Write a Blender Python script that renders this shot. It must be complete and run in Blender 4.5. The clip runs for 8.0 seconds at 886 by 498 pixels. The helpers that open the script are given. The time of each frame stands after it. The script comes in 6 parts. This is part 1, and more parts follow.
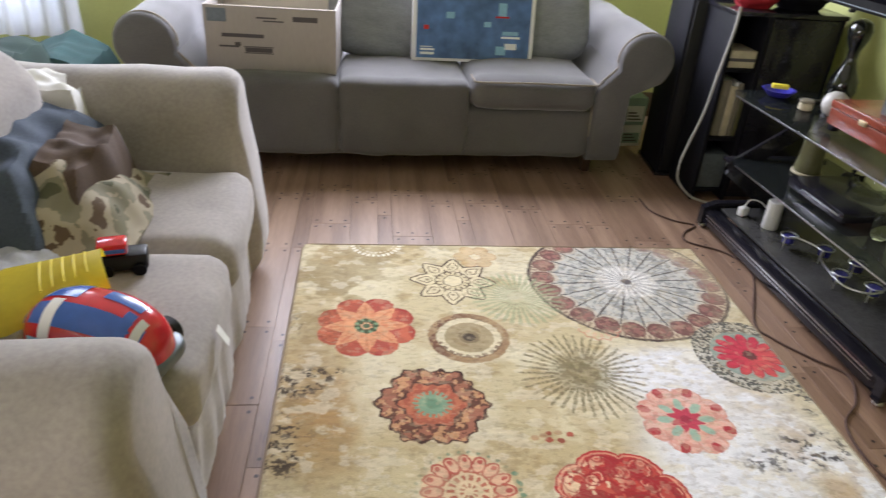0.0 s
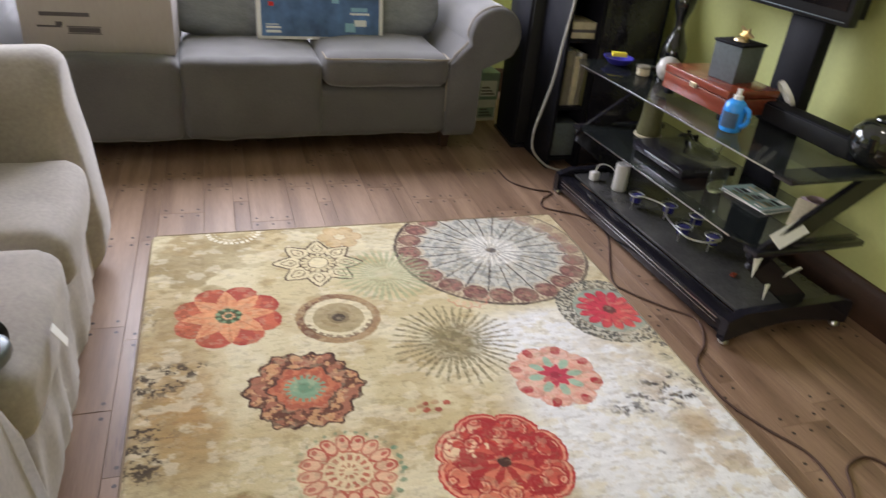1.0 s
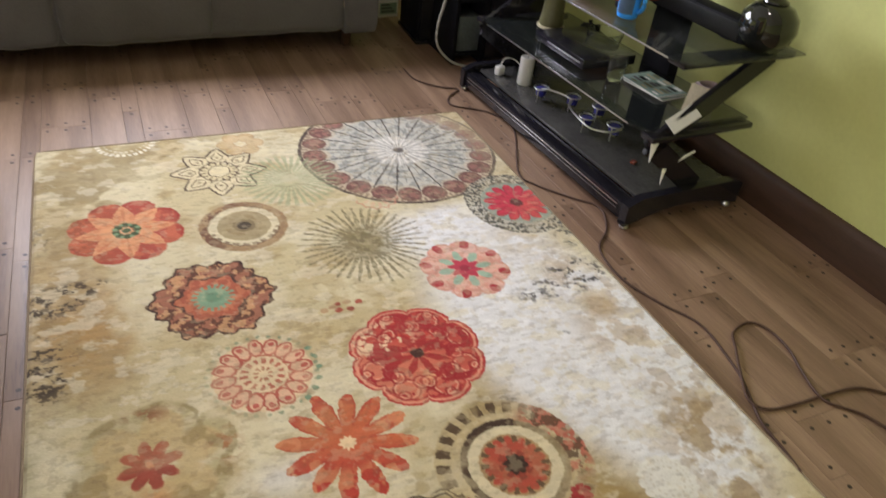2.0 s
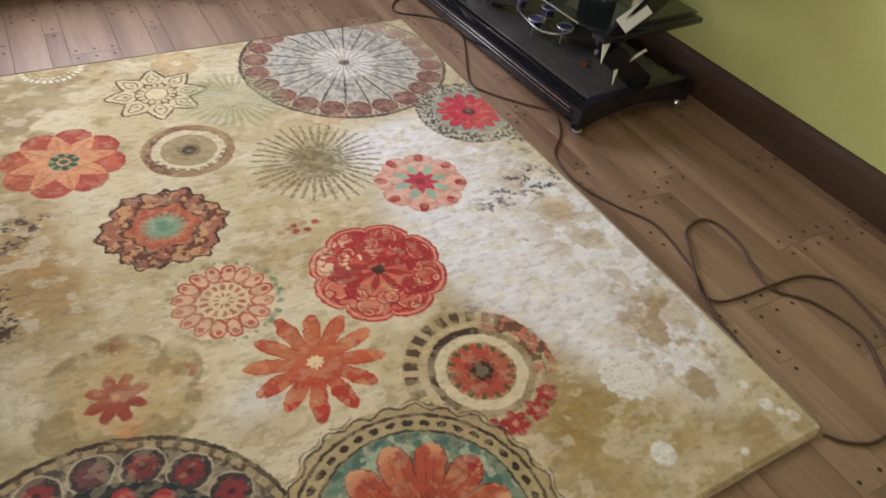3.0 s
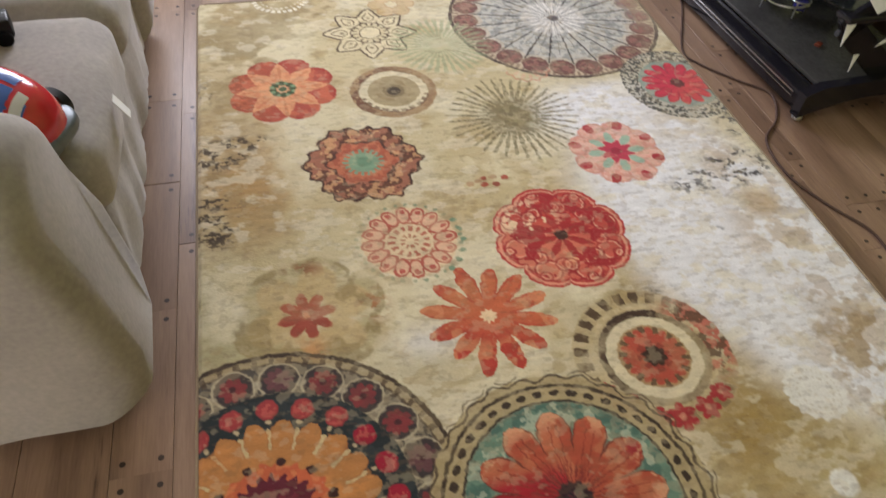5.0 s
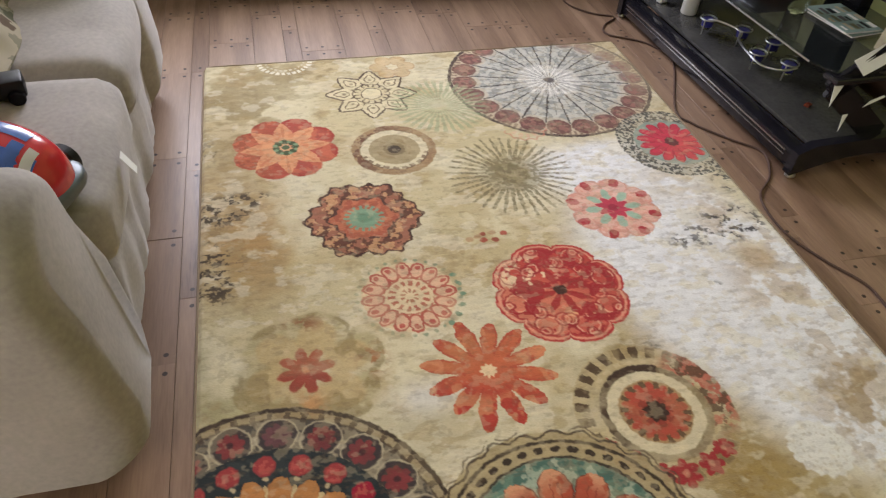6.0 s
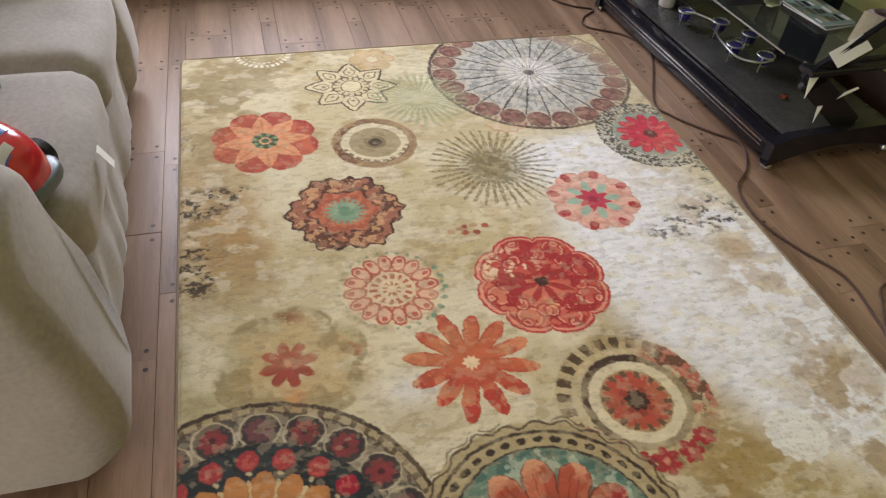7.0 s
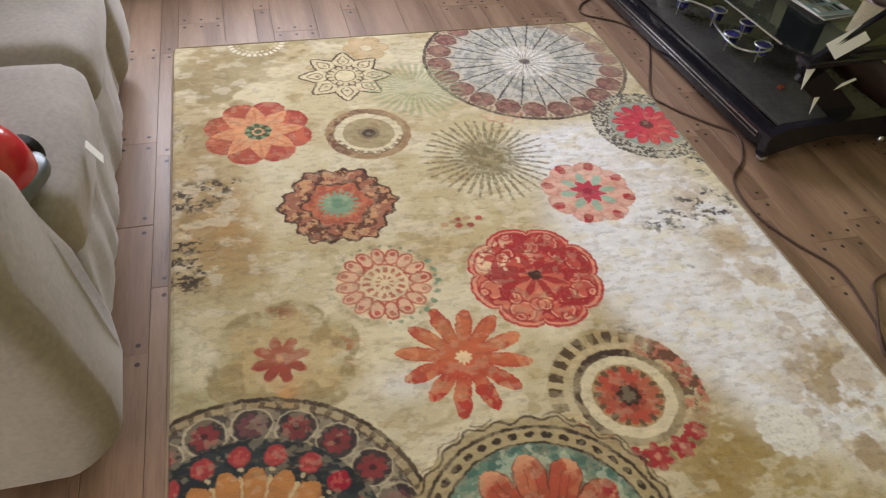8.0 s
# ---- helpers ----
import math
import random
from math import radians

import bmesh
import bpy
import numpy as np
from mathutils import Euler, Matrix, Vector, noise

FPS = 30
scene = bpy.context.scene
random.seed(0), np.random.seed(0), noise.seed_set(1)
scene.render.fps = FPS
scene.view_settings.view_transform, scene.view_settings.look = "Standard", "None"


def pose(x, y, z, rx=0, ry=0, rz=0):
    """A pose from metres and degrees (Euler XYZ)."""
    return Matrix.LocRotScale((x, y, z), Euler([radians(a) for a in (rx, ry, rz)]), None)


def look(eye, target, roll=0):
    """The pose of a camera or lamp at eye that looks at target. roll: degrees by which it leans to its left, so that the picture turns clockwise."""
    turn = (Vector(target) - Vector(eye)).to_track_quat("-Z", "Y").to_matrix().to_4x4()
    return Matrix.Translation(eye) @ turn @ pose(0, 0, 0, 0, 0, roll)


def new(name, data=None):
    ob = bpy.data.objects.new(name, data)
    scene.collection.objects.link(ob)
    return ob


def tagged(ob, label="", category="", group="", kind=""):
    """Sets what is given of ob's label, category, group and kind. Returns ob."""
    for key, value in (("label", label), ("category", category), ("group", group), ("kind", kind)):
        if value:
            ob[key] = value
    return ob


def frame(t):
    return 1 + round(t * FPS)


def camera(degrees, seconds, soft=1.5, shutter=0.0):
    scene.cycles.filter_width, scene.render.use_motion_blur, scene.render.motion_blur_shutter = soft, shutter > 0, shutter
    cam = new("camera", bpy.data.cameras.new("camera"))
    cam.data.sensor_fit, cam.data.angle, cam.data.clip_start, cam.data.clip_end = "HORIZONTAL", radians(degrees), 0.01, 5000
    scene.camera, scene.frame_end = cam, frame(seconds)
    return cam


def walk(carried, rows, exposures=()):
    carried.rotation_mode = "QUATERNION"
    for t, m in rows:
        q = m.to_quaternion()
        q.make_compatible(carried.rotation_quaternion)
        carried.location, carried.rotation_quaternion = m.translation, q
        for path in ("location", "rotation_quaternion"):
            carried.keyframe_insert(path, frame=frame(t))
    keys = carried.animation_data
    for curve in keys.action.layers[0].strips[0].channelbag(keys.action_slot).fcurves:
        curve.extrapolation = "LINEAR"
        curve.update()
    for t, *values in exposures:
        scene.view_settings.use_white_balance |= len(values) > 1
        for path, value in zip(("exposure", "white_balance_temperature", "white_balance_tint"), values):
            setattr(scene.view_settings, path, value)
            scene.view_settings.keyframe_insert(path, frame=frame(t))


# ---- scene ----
cam = camera(65.0, 8.0, soft=1.25, shutter=0.5)
PATH = [
    (0, (0.255, -2.435, 1.361), (0.469, -0.702, 0.385), 4.1),
    (0.5, (0.252, -2.422, 1.324), (0.66, -0.705, 0.382), 5.3),
    (1, (0.277, -2.425, 1.305), (0.856, -0.778, 0.329), 5.8),
    (1.5, (0.301, -2.442, 1.3), (0.977, -0.889, 0.235), 5.8),
    (1.7, (0.315, -2.453, 1.293), (1.034, -0.953, 0.183), 6.6),
    (3, (0.318, -2.438, 1.274), (1.138, -1.216, -0.08), 7.6),
    (3.5, (0.324, -2.433, 1.269), (1.139, -1.301, -0.164), 7.8),
    (4, (0.293, -2.415, 1.282), (0.986, -1.293, -0.221), 7.5),
    (4.5, (0.273, -2.411, 1.276), (0.717, -1.171, -0.229), 5.1),
    (5, (0.259, -2.402, 1.277), (0.638, -1.108, -0.2), 4.2),
    (5.2, (0.255, -2.403, 1.281), (0.627, -1.057, -0.152), 3.8),
    (6.3, (0.251, -2.419, 1.278), (0.675, -1.01, -0.077), 4.4),
    (6.5, (0.247, -2.416, 1.285), (0.684, -1.023, -0.083), 4.8),
    (7, (0.25, -2.418, 1.279), (0.705, -1.034, -0.09), 5.0),
    (7.5, (0.258, -2.417, 1.279), (0.699, -1.04, -0.103), 4.3),
    (8, (0.268, -2.4, 1.294), (0.721, -1.049, -0.109), 5.3),
]
walk(cam, [(t, look(eye, target, roll)) for t, eye, target, roll in PATH],
     exposures=[(0.0, -0.66, 6100, 19), (0.5, -0.70, 6100, 19), (1.0, -0.76, 6250, 19), (1.5, -0.78, 6420, 19), (3.0, -0.94, 6480, 19), (4.5, -0.96, 6400, 19), (6.3, -0.90, 6400, 19), (8.0, -0.90, 6400, 19)])

# ---- world and lights ----
world = bpy.data.worlds.new("sky")
scene.world = world
world.use_nodes = True
wn = world.node_tree
sky = wn.nodes.new("ShaderNodeTexSky")
sky.sky_type, sky.sun_disc = "NISHITA", False
sky.sun_elevation, sky.sun_rotation = radians(50), radians(-30)
wn.nodes["Background"].inputs["Strength"].default_value = 0.1
wn.links.new(sky.outputs["Color"], wn.nodes["Background"].inputs["Color"])


def area_lamp(name, m, sx, sy, watts, color):
    data = bpy.data.lights.new(name, "AREA")
    data.shape, data.size, data.size_y, data.energy, data.color = "RECTANGLE", sx, sy, watts, color
    ob = new(name, data)
    ob.matrix_basis = m
    return ob


# daylight in the window openings; the side window and ceiling spot are unseen additions
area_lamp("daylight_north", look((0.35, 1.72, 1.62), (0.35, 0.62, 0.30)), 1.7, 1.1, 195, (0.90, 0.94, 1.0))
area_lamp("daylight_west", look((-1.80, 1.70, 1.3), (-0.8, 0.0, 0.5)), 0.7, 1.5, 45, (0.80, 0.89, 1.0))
# fill added from the west to brighten the loveseat arm and east wall
area_lamp("added_side_fill", look((-2.30, -3.35, 1.12), (0.6, -1.9, 0.5)), 1.0, 0.95, 62, (1.0, 0.96, 0.94))
lamp = bpy.data.lights.new("added_downlight", "SPOT")
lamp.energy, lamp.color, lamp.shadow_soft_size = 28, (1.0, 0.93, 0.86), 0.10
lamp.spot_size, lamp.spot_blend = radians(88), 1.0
bulb = new("added_downlight", lamp)
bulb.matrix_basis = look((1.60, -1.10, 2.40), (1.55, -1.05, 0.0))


# ---- materials ----
def lin(r, g, b):
    return tuple(((c / 255) / 12.92 if c <= 10 else ((c / 255 + 0.055) / 1.055) ** 2.4) for c in (r, g, b))


class Mat:
    """A procedural material with colour variation at two scales and a fine bump."""

    def __init__(self, name, color, rough=0.6, metal=0.0, var=0.18, scale=6.0, fine=120.0, bump=0.15, dist=0.002,
                 stretch=(1, 1, 1), sheen=0.0, coat=0.0, spec=0.5, rand=0.0):
        m = bpy.data.materials.new(name)
        m.use_nodes = True
        self.m, t = m, m.node_tree
        self.t, n, l = t, t.nodes, t.links
        self.bsdf = b = n["Principled BSDF"]
        b.inputs["Roughness"].default_value = rough
        b.inputs["Metallic"].default_value = metal
        b.inputs["Specular IOR Level"].default_value = spec
        b.inputs["Sheen Weight"].default_value = sheen
        b.inputs["Coat Weight"].default_value = coat
        co = n.new("ShaderNodeTexCoord")
        mp = n.new("ShaderNodeMapping")
        mp.inputs["Scale"].default_value = stretch
        l.new(co.outputs["Object"], mp.inputs["Vector"])
        vec = mp.outputs["Vector"]
        info = n.new("ShaderNodeObjectInfo")
        add = n.new("ShaderNodeVectorMath")
        add.operation = "ADD"
        mul = n.new("ShaderNodeMath")
        mul.operation = "MULTIPLY"
        mul.inputs[1].default_value = 37.0
        l.new(info.outputs["Random"], mul.inputs[0])
        l.new(vec, add.inputs[0])
        l.new(mul.outputs[0], add.inputs[1])
        self.vec = add.outputs[0]
        big = n.new("ShaderNodeTexNoise")
        big.inputs["Scale"].default_value, big.inputs["Detail"].default_value = scale, 4
        small = n.new("ShaderNodeTexNoise")
        small.inputs["Scale"].default_value, small.inputs["Detail"].default_value = fine, 3
        for x in (big, small):
            l.new(self.vec, x.inputs["Vector"])
        mix = n.new("ShaderNodeMath")
        mix.operation = "MULTIPLY_ADD"
        mix.inputs[1].default_value = 0.4
        l.new(small.outputs["Fac"], mix.inputs[0])
        half = n.new("ShaderNodeMath")
        half.operation = "MULTIPLY"
        half.inputs[1].default_value = 0.6
        l.new(big.outputs["Fac"], half.inputs[0])
        l.new(half.outputs[0], mix.inputs[2])
        fac = mix.outputs[0]
        if rand:
            rr = n.new("ShaderNodeMath")
            rr.operation = "MULTIPLY_ADD"
            rr.inputs[1].default_value = rand
            l.new(info.outputs["Random"], rr.inputs[0])
            l.new(fac, rr.inputs[2])
            fac = rr.outputs[0]
        ramp = n.new("ShaderNodeValToRGB")
        e = ramp.color_ramp.elements
        e[0].position, e[1].position = 0.3, 0.72 + rand
        e[0].color = (*[c * (1 - var) for c in color], 1)
        e[1].color = (*[min(1, c * (1 + var)) for c in color], 1)
        l.new(fac, ramp.inputs["Fac"])
        l.new(ramp.outputs["Color"], b.inputs["Base Color"])
        self.ramp, self.big, self.small = ramp, big, small
        if bump:
            bp = n.new("ShaderNodeBump")
            bp.inputs["Strength"].default_value, bp.inputs["Distance"].default_value = bump, dist
            l.new(fac, bp.inputs["Height"])
            l.new(bp.outputs["Normal"], b.inputs["Normal"])


SUEDE = Mat("beige_microfibre", (0.385, 0.345, 0.318), 0.92, var=0.26, scale=4, fine=90, bump=0.3, sheen=0.35, spec=0.2).m
# base lowered so the colour carries the long sofa's backlit shade
GREY_SUEDE_SHADED = Mat("shaded_grey_microfibre", (0.132, 0.126, 0.127), 0.92, var=0.20, scale=4, fine=160, bump=0.25, sheen=0.35, spec=0.2).m
PIPING = Mat("piping_cloth", (0.31, 0.27, 0.22), 0.9, var=0.1, fine=300, bump=0.2, spec=0.2).m
WALL = Mat("green_wall_paint", (0.53, 0.555, 0.21), 0.6, var=0.07, scale=2.0, fine=60, bump=0.12, dist=0.001).m
CEIL = Mat("white_ceiling_paint", (0.78, 0.77, 0.74), 0.9, var=0.04, scale=2, fine=80, bump=0.2).m
BASEWOOD = Mat("dark_stained_wood", (0.062, 0.031, 0.018), 0.42, var=0.35, scale=5, fine=60, bump=0.12, stretch=(8, 0.6, 8)).m
BLACK_GLOSS = Mat("black_lacquer", (0.014, 0.013, 0.018), 0.16, var=0.3, scale=8, fine=90, bump=0.02).m
BLACK_MATT = Mat("matt_black_board", (0.009, 0.009, 0.012), 0.55, var=0.3, scale=8, fine=120, bump=0.05, spec=0.1).m
BLACK_PLASTIC = Mat("black_plastic", (0.010, 0.010, 0.011), 0.42, var=0.2, scale=12, fine=200, bump=0.05, spec=0.3).m
# black glass with the room's grey reflection put into its colour
GREYED_GLASS = Mat("reflection_grey_glass", (0.062, 0.060, 0.058), 0.22, var=0.45, scale=7, fine=90, bump=0.02).m
TAGWHITE = Mat("glossy_white_tag", (0.90, 0.90, 0.92), 0.25, var=0.03, fine=90, bump=0.02, coat=0.3).m
BLACK_GLAZE = Mat("black_glaze", (0.010, 0.011, 0.010), 0.07, var=0.3, scale=12, fine=60, bump=0.03, coat=0.6).m
CHROME = Mat("brushed_steel", (0.62, 0.62, 0.63), 0.28, 1.0, var=0.06, scale=10, fine=200, bump=0.04).m
CARD = Mat("cardboard", (0.40, 0.36, 0.34), 0.85, var=0.09, scale=5, fine=90, bump=0.1, stretch=(1, 1, 0.3)).m
CARD_IN = Mat("pale_cardboard", (0.62, 0.56, 0.48), 0.85, var=0.08, scale=5, fine=90, bump=0.1).m
INK = Mat("dark_print", (0.09, 0.08, 0.085), 0.7, var=0.2, fine=150, bump=0.0).m
WHITE = Mat("white_plastic", (0.75, 0.74, 0.72), 0.4, var=0.06, fine=100, bump=0.03).m
PAPER = Mat("white_paper", (0.86, 0.85, 0.83), 0.8, var=0.04, fine=90, bump=0.08).m
REDWOOD = Mat("red_mahogany", (0.21, 0.042, 0.020), 0.26, var=0.3, scale=6, fine=70, bump=0.05, stretch=(7, 0.7, 7), coat=0.4).m
GREYMETAL = Mat("dark_zinc", (0.14, 0.165, 0.18), 0.42, 0.35, var=0.3, scale=9, fine=70, bump=0.15).m
GOLD = Mat("pale_gold", (0.75, 0.60, 0.36), 0.3, 1.0, var=0.15, fine=60, bump=0.05).m
OLIVE = Mat("olive_stoneware", (0.13, 0.125, 0.055), 0.45, var=0.22, scale=8, fine=90, bump=0.1).m
BLUE_PL = Mat("bright_blue_plastic", (0.03, 0.30, 0.85), 0.3, var=0.1, scale=14, fine=80, bump=0.02).m
BLUE_GREY = Mat("blue_grey_label", (0.12, 0.20, 0.33), 0.45, var=0.15, fine=90, bump=0.02).m
NAVY = Mat("indigo_plastic", (0.04, 0.035, 0.36), 0.35, var=0.2, fine=80, bump=0.02).m
YELLOW = Mat("yellow_plastic", (0.82, 0.68, 0.05), 0.42, var=0.1, scale=9, fine=60, bump=0.04).m
RED_PL = Mat("red_shiny_plastic", (0.60, 0.022, 0.030), 0.2, var=0.15, scale=8, fine=60, bump=0.02, coat=0.4).m
BLUE_PRINT = Mat("blue_print", (0.05, 0.13, 0.46), 0.25, var=0.2, fine=60, bump=0.0, coat=0.3).m
LIGHTBLUE = Mat("light_blue_print", (0.28, 0.52, 0.66), 0.3, var=0.15, fine=60, bump=0.0).m
CABLE = Mat("brown_cable", (0.075, 0.036, 0.024), 0.6, var=0.2, fine=90, bump=0.0).m
CABLE_GREY = Mat("grey_cable", (0.42, 0.41, 0.38), 0.5, var=0.1, fine=90, bump=0.0).m
DENIM = Mat("faded_denim", (0.075, 0.095, 0.13), 0.9, var=0.35, scale=8, fine=180, bump=0.3).m
BROWNCLOTH = Mat("brown_cloth", (0.10, 0.065, 0.045), 0.9, var=0.3, scale=8, fine=160, bump=0.3).m
WHITECLOTH = Mat("white_cotton", (0.72, 0.70, 0.66), 0.9, var=0.08, scale=8, fine=160, bump=0.3).m
QUILT = Mat("grey_quilted_cloth", (0.50, 0.51, 0.53), 0.85, var=0.2, scale=14, fine=120, bump=0.3).m
SATIN = Mat("grey_satin", (0.24, 0.25, 0.265), 0.42, var=0.25, scale=9, fine=60, bump=0.3, dist=0.006, stretch=(1, 1, 2.5)).m
TEAL = Mat("teal_cloth", (0.035, 0.085, 0.085), 0.8, var=0.3, scale=9, fine=120, bump=0.2).m
DARKGREEN = Mat("dark_green_cloth", (0.025, 0.05, 0.04), 0.8, var=0.3, scale=9, fine=120, bump=0.2).m
CURTAIN = Mat("white_sheer", (0.82, 0.82, 0.84), 0.9, var=0.06, scale=10, fine=200, bump=0.1).m
SCREEN = Mat("black_screen", (0.006, 0.006, 0.008), 0.08, var=0.1, fine=50, bump=0.0).m
PINK = Mat("pink_ceramic", (0.55, 0.42, 0.45), 0.4, var=0.25, scale=25, fine=90, bump=0.02).m
PALE = Mat("pale_stoneware", (0.46, 0.44, 0.41), 0.35, var=0.12, scale=12, fine=90, bump=0.03).m
# darker copy of the cream; dimness of shaded spots is in the colour
DIM_CREAM = Mat("dimmed_cream_paper", (0.20, 0.175, 0.13), 0.8, var=0.3, scale=20, fine=120, bump=0.05).m
CREAM = Mat("cream_paper", (0.50, 0.44, 0.30), 0.75, var=0.25, scale=20, fine=120, bump=0.05).m
GREENBOX = Mat("pale_green_carton", (0.26, 0.36, 0.32), 0.7, var=0.12, scale=8, fine=90, bump=0.05).m
PEG = Mat("walnut_peg", (0.035, 0.02, 0.014), 0.5, var=0.3, fine=90, bump=0.05).m
RED_GLOW = Mat("red_cloth", (0.45, 0.02, 0.03), 0.6, var=0.2, fine=80, bump=0.05).m
FRAMEWHITE = Mat("white_window_paint", (0.80, 0.80, 0.78), 0.45, var=0.04, fine=60, bump=0.05).m
SUBFLOOR = Mat("dark_subfloor", (0.05, 0.035, 0.025), 0.9, var=0.2, fine=60).m

_g = Mat("tinted_glass", (0.022, 0.026, 0.026), 0.04, var=0.05, bump=0, spec=0.8)
_g.bsdf.inputs["Alpha"].default_value = 0.42
SHELFGLASS = _g.m
_g = Mat("clear_glass", (0.92, 0.95, 0.95), 0.02, var=0.02, bump=0)
_g.bsdf.inputs["Transmission Weight"].default_value = 1.0
_g.bsdf.inputs["IOR"].default_value = 1.3
GLASS = _g.m

# camouflage: three patch colours
_c = Mat("camouflage_cloth", (0.2, 0.18, 0.12), 0.9, scale=8, fine=14, bump=0.1)
_c.ramp.color_ramp.interpolation = "CONSTANT"
_e = _c.ramp.color_ramp.elements
_e[0].position, _e[0].color = 0.0, (0.10, 0.10, 0.055, 1)
_e[1].position, _e[1].color = 0.43, (0.24, 0.22, 0.15, 1)
for pos, col in ((0.50, (0.42, 0.36, 0.26, 1)), (0.58, (0.13, 0.085, 0.05, 1))):
    _n = _e.new(pos)
    _n.color = col
CAMO = _c.m

# oak planks: long grain, tone by plank
_w = Mat("oak_planks", (0.30, 0.205, 0.145), 0.42, var=0.38, scale=3.6, fine=22, bump=0.10, dist=0.0015, stretch=(11, 0.8, 3), rand=0.22)
_e = _w.ramp.color_ramp.elements
_e[0].color, _e[1].color = (0.085, 0.045, 0.028, 1), (0.40, 0.262, 0.176, 1)
_n = _e.new(0.42)
_n.color = (0.225, 0.136, 0.088, 1)
_n, _l = _w.t.nodes, _w.t.links
_wave = _n.new("ShaderNodeTexWave")
_wave.inputs["Scale"].default_value, _wave.inputs["Distortion"].default_value = 0.16, 14.0
_wave.inputs["Detail"].default_value, _wave.inputs["Detail Scale"].default_value = 3.0, 0.55
_l.new(_w.vec, _wave.inputs["Vector"])
_wr = _n.new("ShaderNodeValToRGB")
_wr.color_ramp.elements[0].position, _wr.color_ramp.elements[1].position = 0.05, 0.55
_wr.color_ramp.elements[0].color, _wr.color_ramp.elements[1].color = (0.50, 0.44, 0.40, 1), (1, 1, 1, 1)
_l.new(_wave.outputs["Fac"], _wr.inputs["Fac"])
_wm = _n.new("ShaderNodeMix")
_wm.data_type, _wm.blend_type = "RGBA", "MULTIPLY"
_wm.inputs[0].default_value = 0.5
_l.new(_w.ramp.outputs["Color"], _wm.inputs[6])
_l.new(_wr.outputs["Color"], _wm.inputs[7])
_l.new(_wm.outputs[2], _w.bsdf.inputs["Base Color"])
OAK = _w.m

# rug: printed colours on a woven pile
_r = bpy.data.materials.new("printed_rug_pile")
_r.use_nodes = True
_t = _r.node_tree
_b = _t.nodes["Principled BSDF"]
_b.inputs["Roughness"].default_value = 0.88
_b.inputs["Specular IOR Level"].default_value = 0.25
_b.inputs["Sheen Weight"].default_value = 0.15
_a = _t.nodes.new("ShaderNodeAttribute")
_a.attribute_name = "print"
_co = _t.nodes.new("ShaderNodeTexCoord")
_mp = _t.nodes.new("ShaderNodeMapping")
_mp.inputs["Scale"].default_value = (150, 330, 1)
_no = _t.nodes.new("ShaderNodeTexNoise")
_no.inputs["Scale"].default_value, _no.inputs["Detail"].default_value = 1.0, 2
_mx = _t.nodes.new("ShaderNodeMix")
_mx.data_type, _mx.blend_type = "RGBA", "MULTIPLY"
_mx.inputs[0].default_value = 1.0
_rp = _t.nodes.new("ShaderNodeValToRGB")
_rp.color_ramp.elements[0].position, _rp.color_ramp.elements[1].position = 0.25, 0.75
_rp.color_ramp.elements[0].color, _rp.color_ramp.elements[1].color = (0.86, 0.85, 0.83, 1), (1, 1, 1, 1)
_bp = _t.nodes.new("ShaderNodeBump")
_bp.inputs["Strength"].default_value, _bp.inputs["Distance"].default_value = 0.35, 0.002
_t.links.new(_co.outputs["Object"], _mp.inputs["Vector"])
_t.links.new(_mp.outputs["Vector"], _no.inputs["Vector"])
_t.links.new(_no.outputs["Fac"], _rp.inputs["Fac"])
_t.links.new(_a.outputs["Color"], _mx.inputs[6])
_t.links.new(_rp.outputs["Color"], _mx.inputs[7])
_t.links.new(_mx.outputs[2], _b.inputs["Base Color"])
_t.links.new(_no.outputs["Fac"], _bp.inputs["Height"])
_t.links.new(_bp.outputs["Normal"], _b.inputs["Normal"])
RUG = _r


# ---- mesh helpers ----
def thing(name, label, category, m=None, group="", kind=""):
    ob = tagged(new(name), label, category, group, kind)
    if m is not None:
        ob.matrix_basis = m
    return ob


def mesh_of(name, bm, material, smooth=True):
    me = bpy.data.meshes.new(name)
    bm.normal_update()
    bm.to_mesh(me)
    bm.free()
    for x in material if isinstance(material, (list, tuple)) else (material,):
        me.materials.append(x)
    if smooth:
        for p in me.polygons:
            p.use_smooth = True
        me.set_sharp_from_angle(angle=radians(40))
    return me


def part(name, bm, material, parent, label="", m=None):
    ob = new(name, mesh_of(name, bm, material))
    ob.parent = parent
    if m is not None:
        ob.matrix_basis = m
    return tagged(ob, label)


def single(name, bm, material, label, category, m=None, group="", kind=""):
    ob = new(name, mesh_of(name, bm, material))
    if m is not None:
        ob.matrix_basis = m
    return tagged(ob, label, category, group, kind)


def box(bm, x0, x1, y0, y1, z0, z1, bevel=0.004, segs=2, index=0):
    made = bmesh.ops.create_cube(bm, size=1.0)["verts"]
    for v in made:
        v.co = Vector((x0 + (v.co.x + 0.5) * (x1 - x0), y0 + (v.co.y + 0.5) * (y1 - y0), z0 + (v.co.z + 0.5) * (z1 - z0)))
    faces = {f for v in made for f in v.link_faces}
    for f in faces:
        f.material_index = index
    if bevel:
        edges = list({e for v in made for e in v.link_edges})
        bmesh.ops.bevel(bm, geom=edges, offset=bevel, segments=segs, affect="EDGES", profile=0.5)
    return bm


def boxed(*a, **k):
    return box(bmesh.new(), *a, **k)


